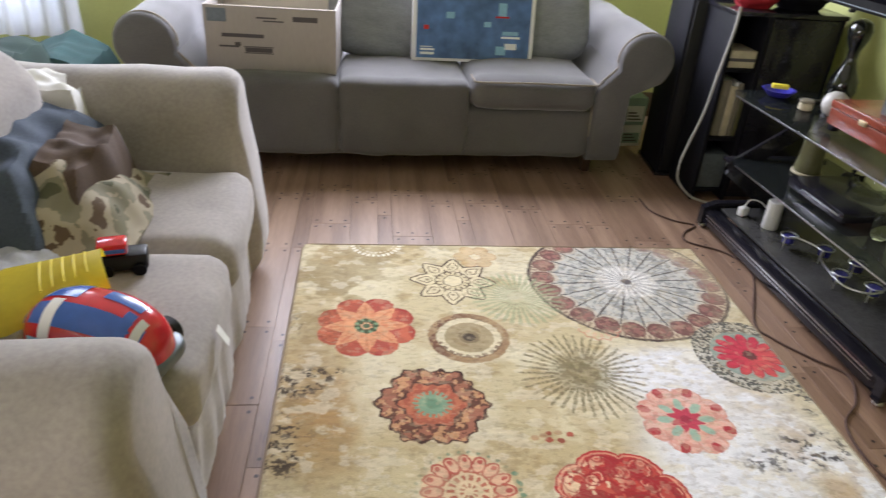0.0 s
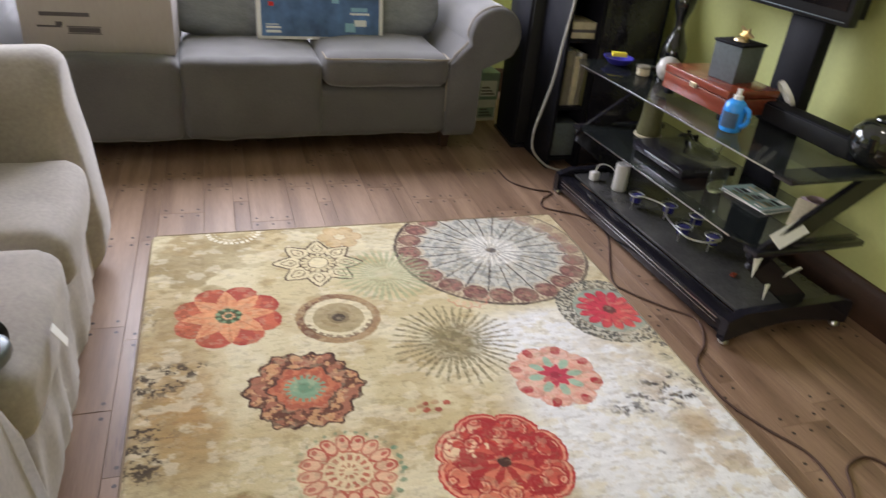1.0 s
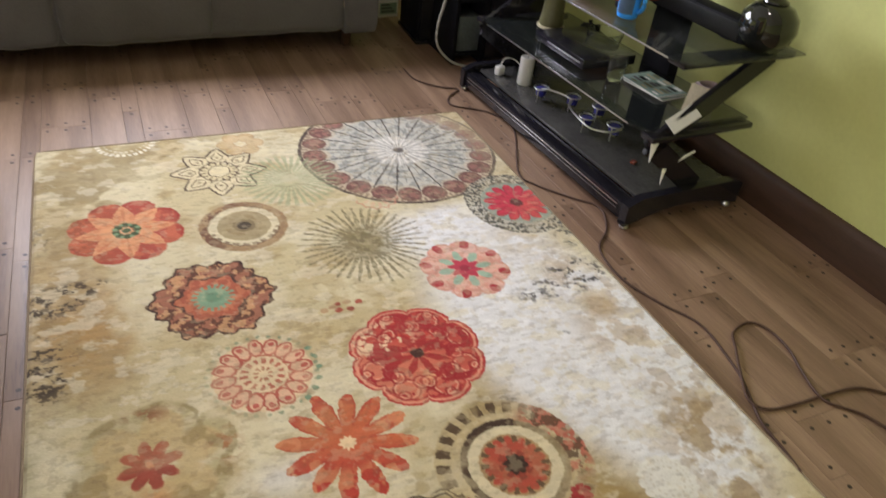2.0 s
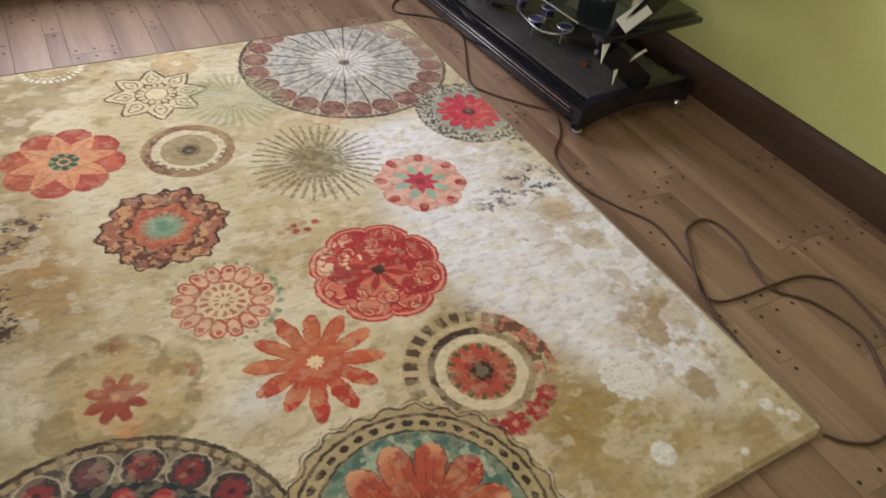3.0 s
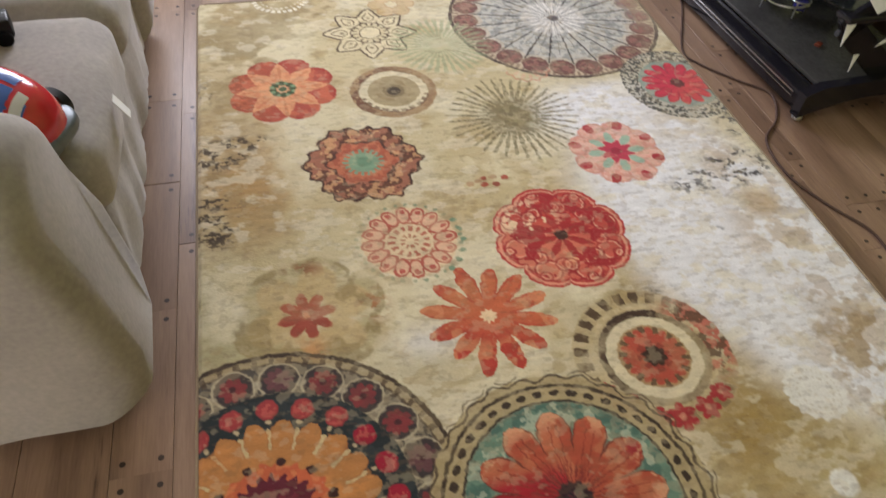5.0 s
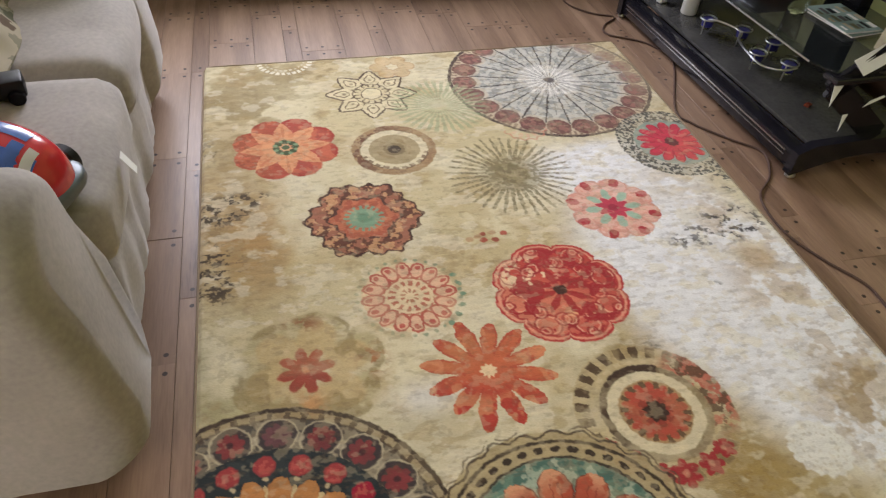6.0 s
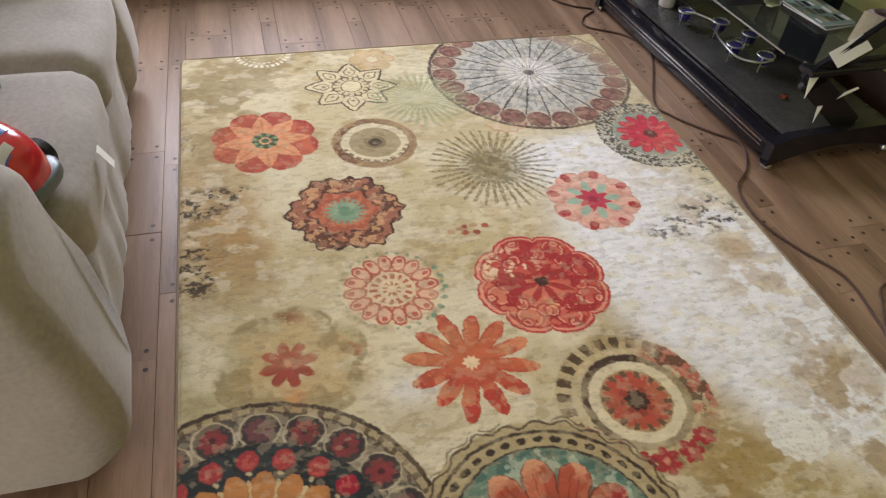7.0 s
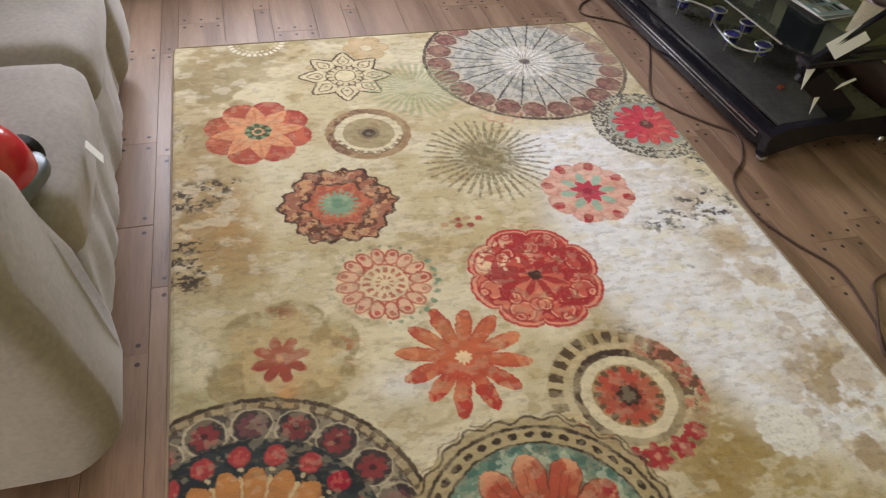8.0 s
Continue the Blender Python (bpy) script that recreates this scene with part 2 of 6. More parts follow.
def lathe(profile, segs=28, centre=(0, 0, 0), bm=None, index=0):
    """A turned form from (radius, height) pairs."""
    bm = bm or bmesh.new()
    rings = []
    for r, z in profile:
        rings.append([bm.verts.new((centre[0] + r * math.cos(2 * math.pi * i / segs), centre[1] + r * math.sin(2 * math.pi * i / segs),
                                    centre[2] + z)) for i in range(segs)])
    for a, b in zip(rings, rings[1:]):
        for i in range(segs):
            bm.faces.new((a[i], a[(i + 1) % segs], b[(i + 1) % segs], b[i])).material_index = index
    for ring, flip in ((rings[0], True), (rings[-1], False)):
        if profile[0 if flip else -1][0] > 1e-4:
            bm.faces.new(ring[::-1] if flip else ring).material_index = index
    bmesh.ops.remove_doubles(bm, verts=bm.verts, dist=1e-6)
    return bm


def glide(points, steps=8):
    """A smooth line through the points."""
    p = [Vector(q) for q in points]
    p = [2 * p[0] - p[1], *p, 2 * p[-1] - p[-2]]
    out = []
    for a, b, c, d in zip(p, p[1:], p[2:], p[3:]):
        for k in range(steps):
            t = k / steps
            out.append(0.5 * (2 * b + (c - a) * t + (2 * a - 5 * b + 4 * c - d) * t * t + (3 * b - a - 3 * c + d) * t ** 3))
    return out + [p[-2]]


def tube(points, r, segs=8, bm=None, smooth=8, closed=False):
    bm = bm or bmesh.new()
    line = glide(points, smooth) if smooth else [Vector(q) for q in points]
    rings, up = [], Vector((0, 0, 1))
    for i, q in enumerate(line):
        ahead = (line[min(i + 1, len(line) - 1)] - line[max(i - 1, 0)])
        ahead = ahead.normalized() if ahead.length > 1e-9 else Vector((1, 0, 0))
        side = ahead.cross(up)
        if side.length < 0.05:
            side = ahead.cross(Vector((0, 1, 0)))
        side.normalize()
        top = side.cross(ahead)
        rings.append([bm.verts.new(q + r * (math.cos(2 * math.pi * k / segs) * side + math.sin(2 * math.pi * k / segs) * top)) for k in range(segs)])
    for a, b in zip(rings, rings[1:]):
        for k in range(segs):
            bm.faces.new((a[k], a[(k + 1) % segs], b[(k + 1) % segs], b[k]))
    bm.faces.new(rings[0][::-1])
    bm.faces.new(rings[-1])
    bmesh.ops.recalc_face_normals(bm, faces=bm.faces)
    return bm


def cushion(x0, x1, y0, y1, z0, z1, puff=0.02, n=14, crease=0.004, seed=0, power=5.0):
    """A stuffed block: rounded edges, swollen faces, soft creases."""
    bm = bmesh.new()
    bmesh.ops.create_cube(bm, size=2.0)
    bmesh.ops.subdivide_edges(bm, edges=bm.edges, cuts=n, use_grid_fill=True)
    cx, cy, cz = (x0 + x1) / 2, (y0 + y1) / 2, (z0 + z1) / 2
    hx, hy, hz = (x1 - x0) / 2, (y1 - y0) / 2, (z1 - z0) / 2
    small = min(hx, hy, hz)
    for v in bm.verts:
        u = v.co.copy()
        # rounded block in metres: corner radius is a share of the thickness
        rad = small * 2 / power * 1.6
        q = Vector((u.x * hx, u.y * hy, u.z * hz))
        inner = Vector((max(-hx + rad, min(hx - rad, q.x)), max(-hy + rad, min(hy - rad, q.y)), max(-hz + rad, min(hz - rad, q.z))))
        d = q - inner
        if d.length > 1e-6:
            q = inner + d.normalized() * min(d.length, rad)
        bulge = (1 - u.x ** 2) * (1 - u.y ** 2) if abs(u.z) > 0.99 else 0
        q.z += math.copysign(puff * bulge, u.z) if abs(u.z) > 0.99 else 0
        side = (1 - u.z ** 2)
        if abs(u.x) > 0.99:
            q.x += math.copysign(puff * 0.6 * side * (1 - u.y ** 2), u.x)
        if abs(u.y) > 0.99:
            q.y += math.copysign(puff * 0.6 * side * (1 - u.x ** 2), u.y)
        w = Vector((q.x + cx + seed * 3.7, q.y + cy, q.z + cz))
        q += crease * noise.noise_vector(w * 7) + crease * 0.5 * noise.noise_vector(w * 17)
        v.co = q + Vector((cx, cy, cz))
    return bm


def arm_profile(base_w, roll_u, roll_z, r, bottom, bulge=0.0, lower=-50):
    """Section of a scrolled sofa arm: u outwards from the seat, z up."""
    pts = [(0.0, bottom), (-bulge * 0.5, bottom + 0.12), (-bulge, roll_z - r * 1.05)]
    a0, a1 = math.radians(195), math.radians(lower)
    for k in range(15):
        a = a0 + (a1 - a0) * k / 14
        pts.append((roll_u + r * math.cos(a), roll_z + r * math.sin(a)))
    pts += [(max(base_w + 0.012, pts[-1][0] - 0.012 if lower > -20 else 0), roll_z - r - 0.03), (base_w, bottom + 0.1), (base_w, bottom)]
    return pts


def prism(profile, y0, y1, bm=None, steps=8, crease=0.004, axis_u=1.0, u0=0.0, tuck=0.012, soft=0.0):
    """A section in (u, z) swept from y0 to y1, its ends rounded off."""
    bm = bm or bmesh.new()
    c = Vector((sum(p[0] for p in profile) / len(profile), sum(p[1] for p in profile) / len(profile)))
    stations = [(y0, 1 - tuck / 0.1), (y0 + (y1 - y0) * 0.012, 1 - tuck / 0.35), *[(y0 + (y1 - y0) * (0.03 + 0.94 * k / steps), 1.0) for k in range(steps + 1)],
                (y1, 1 - tuck / 0.1)]
    if soft:
        # a deep round front edge in place of the tight one
        turns = [math.pi / 2 * k / 7 for k in range(8)]
        stations = [(y0 + soft * (1 - math.cos(a)), 1 - soft / 0.20 * (1 - math.sin(a))) for a in turns] + stations[4:]
    rings = []
    for y, s in stations:
        ring = []
        for u, z in profile:
            uu, zz = c.x + (u - c.x) * s, c.y + (z - c.y) * (1 - (1 - s) * (0.45 if soft else 1.0))
            w = Vector((uu * 6, y * 6, zz * 6))
            d = noise.noise_vector(w) * crease
            ring.append(bm.verts.new((u0 + axis_u * (uu + d.x), y + d.y * 0.5, zz + d.z)))
        rings.append(ring)
    m = len(profile)
    for a, b in zip(rings, rings[1:]):
        for k in range(m):
            bm.faces.new((a[k], a[(k + 1) % m], b[(k + 1) % m], b[k]))
    bm.faces.new(rings[0][::-1])
    bm.faces.new(rings[-1])
    bmesh.ops.recalc_face_normals(bm, faces=bm.faces)
    return bm


def drape(x0, x1, y0, y1, height, base, n=26, seed=0, folds=5.0, rough=0.03):
    """A heap of cloth over a rectangle: height(u, v) over base, with folds; closed below."""
    bm = bmesh.new()
    rows, low = [], []
    for j in range(n + 1):
        row, under = [], []
        for i in range(n + 1):
            u, v = i / n, j / n
            x, y = x0 + (x1 - x0) * u, y0 + (y1 - y0) * v
            w = Vector((x * folds + seed, y * folds, seed * 1.3))
            k = noise.noise(w) + 0.5 * noise.noise(w * 2.3)
            edge = min(1.0, 6 * min(u, v, 1 - u, 1 - v))
            z = base + max(0.006, edge ** 0.6 * (height(u, v) + rough * k))
            wob = 0.03 * noise.noise_vector(w * 0.7)
            row.append(bm.verts.new((x + wob.x, y + wob.y, z)))
            under.append(bm.verts.new((x + wob.x, y + wob.y, base)))
        rows.append(row)
        low.append(under)
    for j in range(n):
        for i in range(n):
            bm.faces.new((rows[j][i], rows[j][i + 1], rows[j + 1][i + 1], rows[j + 1][i]))
            bm.faces.new((low[j][i], low[j + 1][i], low[j + 1][i + 1], low[j][i + 1]))
    rim = [(0, i) for i in range(n)] + [(i, n) for i in range(n)] + [(n, n - i) for i in range(n)] + [(n - i, 0) for i in range(n)]
    for (j, i), (jj, ii) in zip(rim, rim[1:] + rim[:1]):
        bm.faces.new((low[j][i], low[jj][ii], rows[jj][ii], rows[j][i]))
    bmesh.ops.recalc_face_normals(bm, faces=bm.faces)
    return bm


# ---- room shell ----
NORTH, EAST, WEST, SOUTH, TOP = 1.78, 2.40, -2.35, -4.2, 2.45


def wall(name, along, fixed, a, b, thick, openings, label):
    """A wall with openings cut through it. along: 'x' or 'y'; openings: (from, to, sill, head)."""
    bm = bmesh.new()
    cuts = sorted(openings)
    pos = a
    spans = []
    for o0, o1, s, hd in cuts:
        spans += [(pos, o0, 0.0, TOP), (o0, o1, 0.0, s), (o0, o1, hd, TOP)]
        pos = o1
    spans.append((pos, b, 0.0, TOP))
    for p, q, z0, z1 in spans:
        if z1 - z0 < 0.01 or q - p < 0.01:
            continue
        lo, hi = min(fixed, fixed + thick), max(fixed, fixed + thick)
        if along == "x":
            box(bm, p, q, lo, hi, z0, z1, bevel=0)
        else:
            box(bm, lo, hi, p, q, z0, z1, bevel=0)
    return single(name, bm, WALL, label, "wall", kind="structure")


wall("wall_north", "x", NORTH, WEST - 0.12, EAST + 0.12, 0.12, [(-0.5, 1.2, 1.08, 2.16), (-2.15, -1.45, 0.45, 2.16)], "yellow-green painted wall behind the long sofa")
wall("wall_east", "y", EAST, SOUTH, NORTH, 0.12, [], "yellow-green painted wall behind the television stand")
wall("wall_west", "y", WEST, SOUTH, NORTH, -0.12, [(-3.9, -2.8, 0.6, 1.65)], "yellow-green painted wall with an assumed side window")
wall("wall_south", "x", SOUTH, WEST - 0.12, EAST + 0.12, -0.12, [], "yellow-green painted wall at the back of the room")
single("ceiling", boxed(WEST - 0.12, EAST + 0.12, SOUTH - 0.12, NORTH + 0.12, TOP, TOP + 0.1, bevel=0), CEIL, "plain white painted ceiling", "ceiling", kind="structure")


def window(name, x0, x1, z0, z1, y, m=None):
    w = thing(name, "white painted wooden window letting in daylight", "window", m, kind="structure")
    bm = bmesh.new()
    for a, b, c, d in ((x0, x0 + 0.05, z0, z1), (x1 - 0.05, x1, z0, z1), (x0 + 0.05, x1 - 0.05, z0, z0 + 0.05), (x0 + 0.05, x1 - 0.05, z1 - 0.05, z1),
                       (x0 + 0.05, x1 - 0.05, (z0 + z1) / 2 - 0.02, (z0 + z1) / 2 + 0.02)):
        box(bm, a, b, y - 0.025, y + 0.025, c, d, bevel=0.004)
    part("window_frame", bm, FRAMEWHITE, w)
    for c, d in ((z0 + 0.05, (z0 + z1) / 2 - 0.02), ((z0 + z1) / 2 + 0.02, z1 - 0.05)):
        p = part("pane", boxed(x0 + 0.05, x1 - 0.05, y - 0.003, y + 0.003, c, d, bevel=0), GLASS, w)
        p.visible_shadow = False
    return w


window("window_1", -0.5, 1.2, 1.08, 2.16, NORTH + 0.07)
window("window_2", -2.15, -1.45, 0.45, 2.16, NORTH + 0.07)
# unseen window, added as an opening for the side fill
window("assumed_side_window", -0.55, 0.55, 0.6, 1.65, 0.0, pose(WEST - 0.07, -3.35, 0, 0, 0, 90))

# sheer curtain in soft folds, hung from a rod
bm = bmesh.new()
cols = []
for i in range(91):
    u = i / 90
    x = -2.2 + 0.85 * u
    y = NORTH - 0.07 + 0.024 * math.sin(u * 52) + 0.012 * noise.noise(Vector((u * 9, 0, 0)))
    cols.append([bm.verts.new((x + 0.006 * math.sin(k * 1.7 + i), y + 0.006 * math.sin(k * 0.8), 0.36 + 1.82 * k / 12)) for k in range(13)])
for a, b in zip(cols, cols[1:]):
    for k in range(12):
        bm.faces.new((a[k], b[k], b[k + 1], a[k + 1]))
bmesh.ops.solidify(bm, geom=bm.faces, thickness=0.0015)
curtain = thing("curtain", "white sheer curtain hanging in soft folds", "curtain")
part("cloth", bm, CURTAIN, curtain)
part("rod", tube([(-2.25, NORTH - 0.07, 2.19), (-1.3, NORTH - 0.07, 2.19)], 0.011, smooth=0), CHROME, curtain)

# stained skirting with a moulded top
def skirting(name, p, q, inward, label):
    bm = bmesh.new()
    prof = [(0, 0.0), (0.020, 0.0), (0.020, 0.105), (0.017, 0.112), (0.017, 0.122), (0.011, 0.134), (0.008, 0.146), (0, 0.15)]
    p, q, inward = Vector(p), Vector(q), Vector(inward)
    rings = [[bm.verts.new(e + inward * d + Vector((0, 0, z))) for d, z in prof] for e in (p, q)]
    for k in range(len(prof)):
        bm.faces.new((rings[0][k], rings[0][(k + 1) % len(prof)], rings[1][(k + 1) % len(prof)], rings[1][k]))
    bm.faces.new(rings[0])
    bm.faces.new(rings[1][::-1])
    bmesh.ops.recalc_face_normals(bm, faces=bm.faces)
    return single(name, bm, BASEWOOD, label, "baseboard", kind="structure")


skirting("baseboard", (EAST, SOUTH, 0), (EAST, NORTH, 0), (-1, 0, 0), "dark stained wooden baseboard along the green wall")
skirting("baseboard", (WEST, NORTH, 0), (EAST - 0.022, NORTH, 0), (0, -1, 0), "dark stained wooden baseboard behind the sofa")
skirting("baseboard", (WEST, SOUTH, 0), (WEST, NORTH - 0.022, 0), (1, 0, 0), "dark stained wooden baseboard along the green wall")

# unseen fixture, assumed as the source of the added spot
fixture = thing("assumed_ceiling_light", "assumed round recessed ceiling downlight, out of view", "ceiling light", pose(1.60, -1.10, TOP))
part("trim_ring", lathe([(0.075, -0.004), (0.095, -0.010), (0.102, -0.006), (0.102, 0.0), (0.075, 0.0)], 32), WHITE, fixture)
# ---- upholstered seats ----
def leg(x, y, parent, h=0.10, mat=None):
    bm = bmesh.new()
    made = bmesh.ops.create_cone(bm, cap_ends=True, segments=4, radius1=0.026, radius2=0.038, depth=h)["verts"]
    for v in made:
        v.co.z += h / 2
    bmesh.ops.rotate(bm, verts=bm.verts, matrix=Matrix.Rotation(radians(45), 3, "Z"))
    bmesh.ops.bevel(bm, geom=bm.edges[:], offset=0.003, segments=2, affect="EDGES")
    return part("leg", bm, mat or BASEWOOD, parent, m=pose(x, y, 0))


def sofa(name, label, m, seat_len, depth, n, arm, mat, bottom, seat_z, gap_z, backs=True, lift=(), seed=0, leg_in=0.05, piped=-1, lower=-50, wrinkle=0.005, ripple=0.0, edged=True, swell=0.0, covered=()):
    """Seat runs along x from 0 to seat_len, front at y = 0, back towards +y."""
    arms = arm if isinstance(arm, list) else [arm, arm]
    s = thing(name, label, "sofa", m)
    core = cushion(-0.01, seat_len + 0.01, 0.012, depth, bottom, gap_z + 0.01, puff=0.006, n=40, crease=wrinkle, seed=seed, power=9)
    for v in core.verts:
        if v.co.y < 0.05:
            v.co.y += ripple * (noise.noise(Vector((v.co.x * 11, v.co.z * 2.5, seed))) + 0.5 * noise.noise(Vector((v.co.x * 27, v.co.z * 4, seed + 5))))
    part("seat_base", core, mat, s)
    for (side, u0), (base_w, roll_u, roll_z, r, bulge) in zip(((-1, 0.0), (1, seat_len)), arms):
        prof = arm_profile(base_w, roll_u, roll_z, r, bottom, bulge, lower)
        roll = prism(prof, -0.005, depth - 0.02, axis_u=side, u0=u0, steps=14, crease=0.009, soft=0.075 if swell else 0.0)
        for v in roll.verts:
            # a stuffed front: swollen at half height, set back at the top and tucked in at the foot
            k = max(0.0, 1 - v.co.y / 0.16)
            h = min(1.0, max(0.0, (v.co.z - bottom) / (roll_z - bottom)))
            v.co.y += k * swell * (1.2 * h - math.sin(math.pi * h ** 0.8) + 1.0 * max(0.0, 1 - h / 0.16) ** 2)
        a = part("arm", roll, mat, s)
        line = [(u0 + side * u, 0.026, z) for u, z in prof[1:piped]]
        if edged:
            part("piping", tube(line, 0.0048, 6, smooth=3), PIPING, a)
    part("backrest", cushion(-0.02, seat_len + 0.02, depth - 0.22, depth, bottom, 0.86, puff=0.015, n=10, crease=0.006, seed=seed + 1, power=4), mat, s)
    w = seat_len / n
    for k in range(n):
        up = lift[k] if k < len(lift) else 0.0
        fwd = 0.012 if up else 0.0
        if k in covered:
            # a loose cover that falls from the seat to the foot
            skirt = cushion(k * w + 0.001, (k + 1) * w - 0.001, -0.014, depth - 0.2, bottom + 0.004, seat_z + 0.010, puff=0.012, n=24, crease=0.006, seed=seed + 3 + k, power=15)
            part("seat_cover", skirt, mat, s)
            continue
        c = part("seat_cushion", cushion(k * w + 0.004, (k + 1) * w - 0.004, -0.012 - fwd, depth - 0.2, gap_z + 0.004, seat_z + up, puff=0.016, n=16, crease=0.006, seed=seed + 3 + k, power=5), mat, s)
        z = seat_z + up - 0.012
        line = [(k * w + 0.012, 0.10, z), (k * w + 0.014, 0.02, z), (k * w + 0.04, -0.014 - fwd, z), (k * w + w / 2, -0.02 - fwd, z + 0.004), ((k + 1) * w - 0.04, -0.014 - fwd, z),
                ((k + 1) * w - 0.014, 0.02, z), ((k + 1) * w - 0.012, 0.10, z)]
        if edged:
            part("piping", tube(line, 0.0045, 6, smooth=6), PIPING, c)
        if backs:
            part("back_cushion", cushion(k * w + 0.006, (k + 1) * w - 0.006, depth - 0.40, depth - 0.19, seat_z - 0.01, 0.84, puff=0.03, n=12, crease=0.008, seed=seed + 9 + k, power=3.2), mat, s)
    for x in (leg_in, seat_len - leg_in):
        for y in (0.10, depth - 0.1):
            leg(x, y, s, bottom + 0.012)
    return s


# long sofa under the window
LONG = sofa("three_seat_sofa", "long taupe microfibre sofa, darkened for backlight, with scrolled arms and loose seat cushions", pose(-0.50, 0.715, 0, 0, 0, 0.7), 1.835, 0.95, 3,
            (0.15, 0.215, 0.585, 0.135, 0.0), GREY_SUEDE_SHADED, 0.09, 0.455, 0.335, lift=(0, 0, 0.035), seed=1, leg_in=-0.03, covered=(0, 1))
# two-seat sofa: seat along the rug
LOVE = sofa("loveseat", "beige microfibre loveseat with rounded scrolled arms, littered with clothes and toys", pose(-0.088, -1.372, 0, 0, 0, 92.0), 1.035, 0.95, 2,
            [(0.265, 0.14, 0.505, 0.14, 0.018), (0.25, 0.17, 0.585, 0.15, 0.0)], SUEDE, 0.04, 0.470, 0.30, seed=21, leg_in=0.02, piped=12, lower=5, wrinkle=0.006, ripple=0.016, edged=False, swell=0.028)
# ---- television stand by the green wall ----
STAND = pose(1.80, -0.955, 0, 0, 0, 2.67)


def at_stand(x, y, z=0.0, turn=0.0):
    """A pose in the stand's own measures: x towards the wall, y along it."""
    return STAND @ pose(x, y, z, 0, 0, turn)


stand = thing("television_stand", "black glossy television stand with glass shelves and slanted legs", "tv stand", STAND)
part("base_shelf", boxed(0.055, 0.47, 0.03, 1.16, 0.085, 0.100, 0.003), GREYED_GLASS, stand, "black glass base shelf, greyed to stand for reflections")
part("front_rail", boxed(-0.012, 0.052, 0.02, 1.17, 0.022, 0.088, 0.008), BLACK_GLOSS, stand)
part("trim_strip", boxed(-0.0155, -0.0125, 0.05, 1.14, 0.070, 0.074, 0.0005), CHROME, stand)
part("trim_strip", boxed(-0.0155, -0.0125, 0.05, 1.14, 0.056, 0.0585, 0.0005), CHROME, stand)
part("back_rail", boxed(0.44, 0.475, 0.03, 1.16, 0.03, 0.084, 0.004), BLACK_GLOSS, stand)
for y0 in (-0.012, 1.165):
    # end cheek with an arched underside
    bm = bmesh.new()
    out = [(-0.02 + 0.53 * k / 16, 0.016 + 0.045 * math.sin(math.pi * k / 16)) for k in range(17)]
    sect = out + [(0.51, 0.10), (0.46, 0.118), (0.04, 0.118), (-0.02, 0.095)]
    rings_ = [[bm.verts.new((x, y0 + d, z)) for x, z in sect] for d in (0.0, 0.034)]
    for k in range(len(sect)):
        bm.faces.new((rings_[0][k], rings_[0][(k + 1) % len(sect)], rings_[1][(k + 1) % len(sect)], rings_[1][k]))
    bm.faces.new(rings_[0])
    bm.faces.new(rings_[1][::-1])
    bmesh.ops.recalc_face_normals(bm, faces=bm.faces)
    part("end_panel", bm, BLACK_GLOSS, stand)
    for x in (0.0, 0.48):
        part("foot", lathe([(0.012, 0.0), (0.017, 0.004), (0.017, 0.012), (0.010, 0.022)], 16, (x, y0 + 0.017, 0)), CHROME, stand, "round silver foot")


def slanted(x0, z0, x1, z1, y, w=0.075, t=0.022):
    """A flat bar from (x0, z0) to (x1, z1) at y."""
    bm = boxed(-0.5, 0.5, -0.5, 0.5, -0.5, 0.5, bevel=0)
    length = math.hypot(x1 - x0, z1 - z0)
    bmesh.ops.scale(bm, verts=bm.verts, vec=(length, t, w))
    bmesh.ops.bevel(bm, geom=bm.edges[:], offset=0.004, segments=2, affect="EDGES")
    ang = math.atan2(z1 - z0, x1 - x0)
    bmesh.ops.rotate(bm, verts=bm.verts, matrix=Matrix.Rotation(-ang, 3, "Y"))
    bmesh.ops.translate(bm, verts=bm.verts, vec=((x0 + x1) / 2, y, (z0 + z1) / 2))
    return bm


for y in (0.035, 1.145):
    part("leg", slanted(0.03, 0.28, 0.46, 0.575, y), BLACK_GLOSS, stand)
    part("leg", slanted(0.04, 0.30, 0.30, 0.10, y), BLACK_GLOSS, stand)


def shelf(x0, x1, y0, y1, z, clip=0.07):
    """A glass plate with clipped front corners."""
    bm = bmesh.new()
    plan = [(x0, y0 + clip), (x0, y1 - clip), (x0 + clip * 0.5, y1), (x1, y1), (x1, y0), (x0 + clip * 0.5, y0)]
    a = [bm.verts.new((x, y, z)) for x, y in plan]
    b = [bm.verts.new((x, y, z + 0.008)) for x, y in plan]
    for k in range(6):
        bm.faces.new((a[k], a[(k + 1) % 6], b[(k + 1) % 6], b[k]))
    bm.faces.new(a[::-1])
    bm.faces.new(b)
    bmesh.ops.recalc_face_normals(bm, faces=bm.faces)
    bmesh.ops.bevel(bm, geom=bm.edges[:], offset=0.0015, segments=1, affect="EDGES")
    return bm


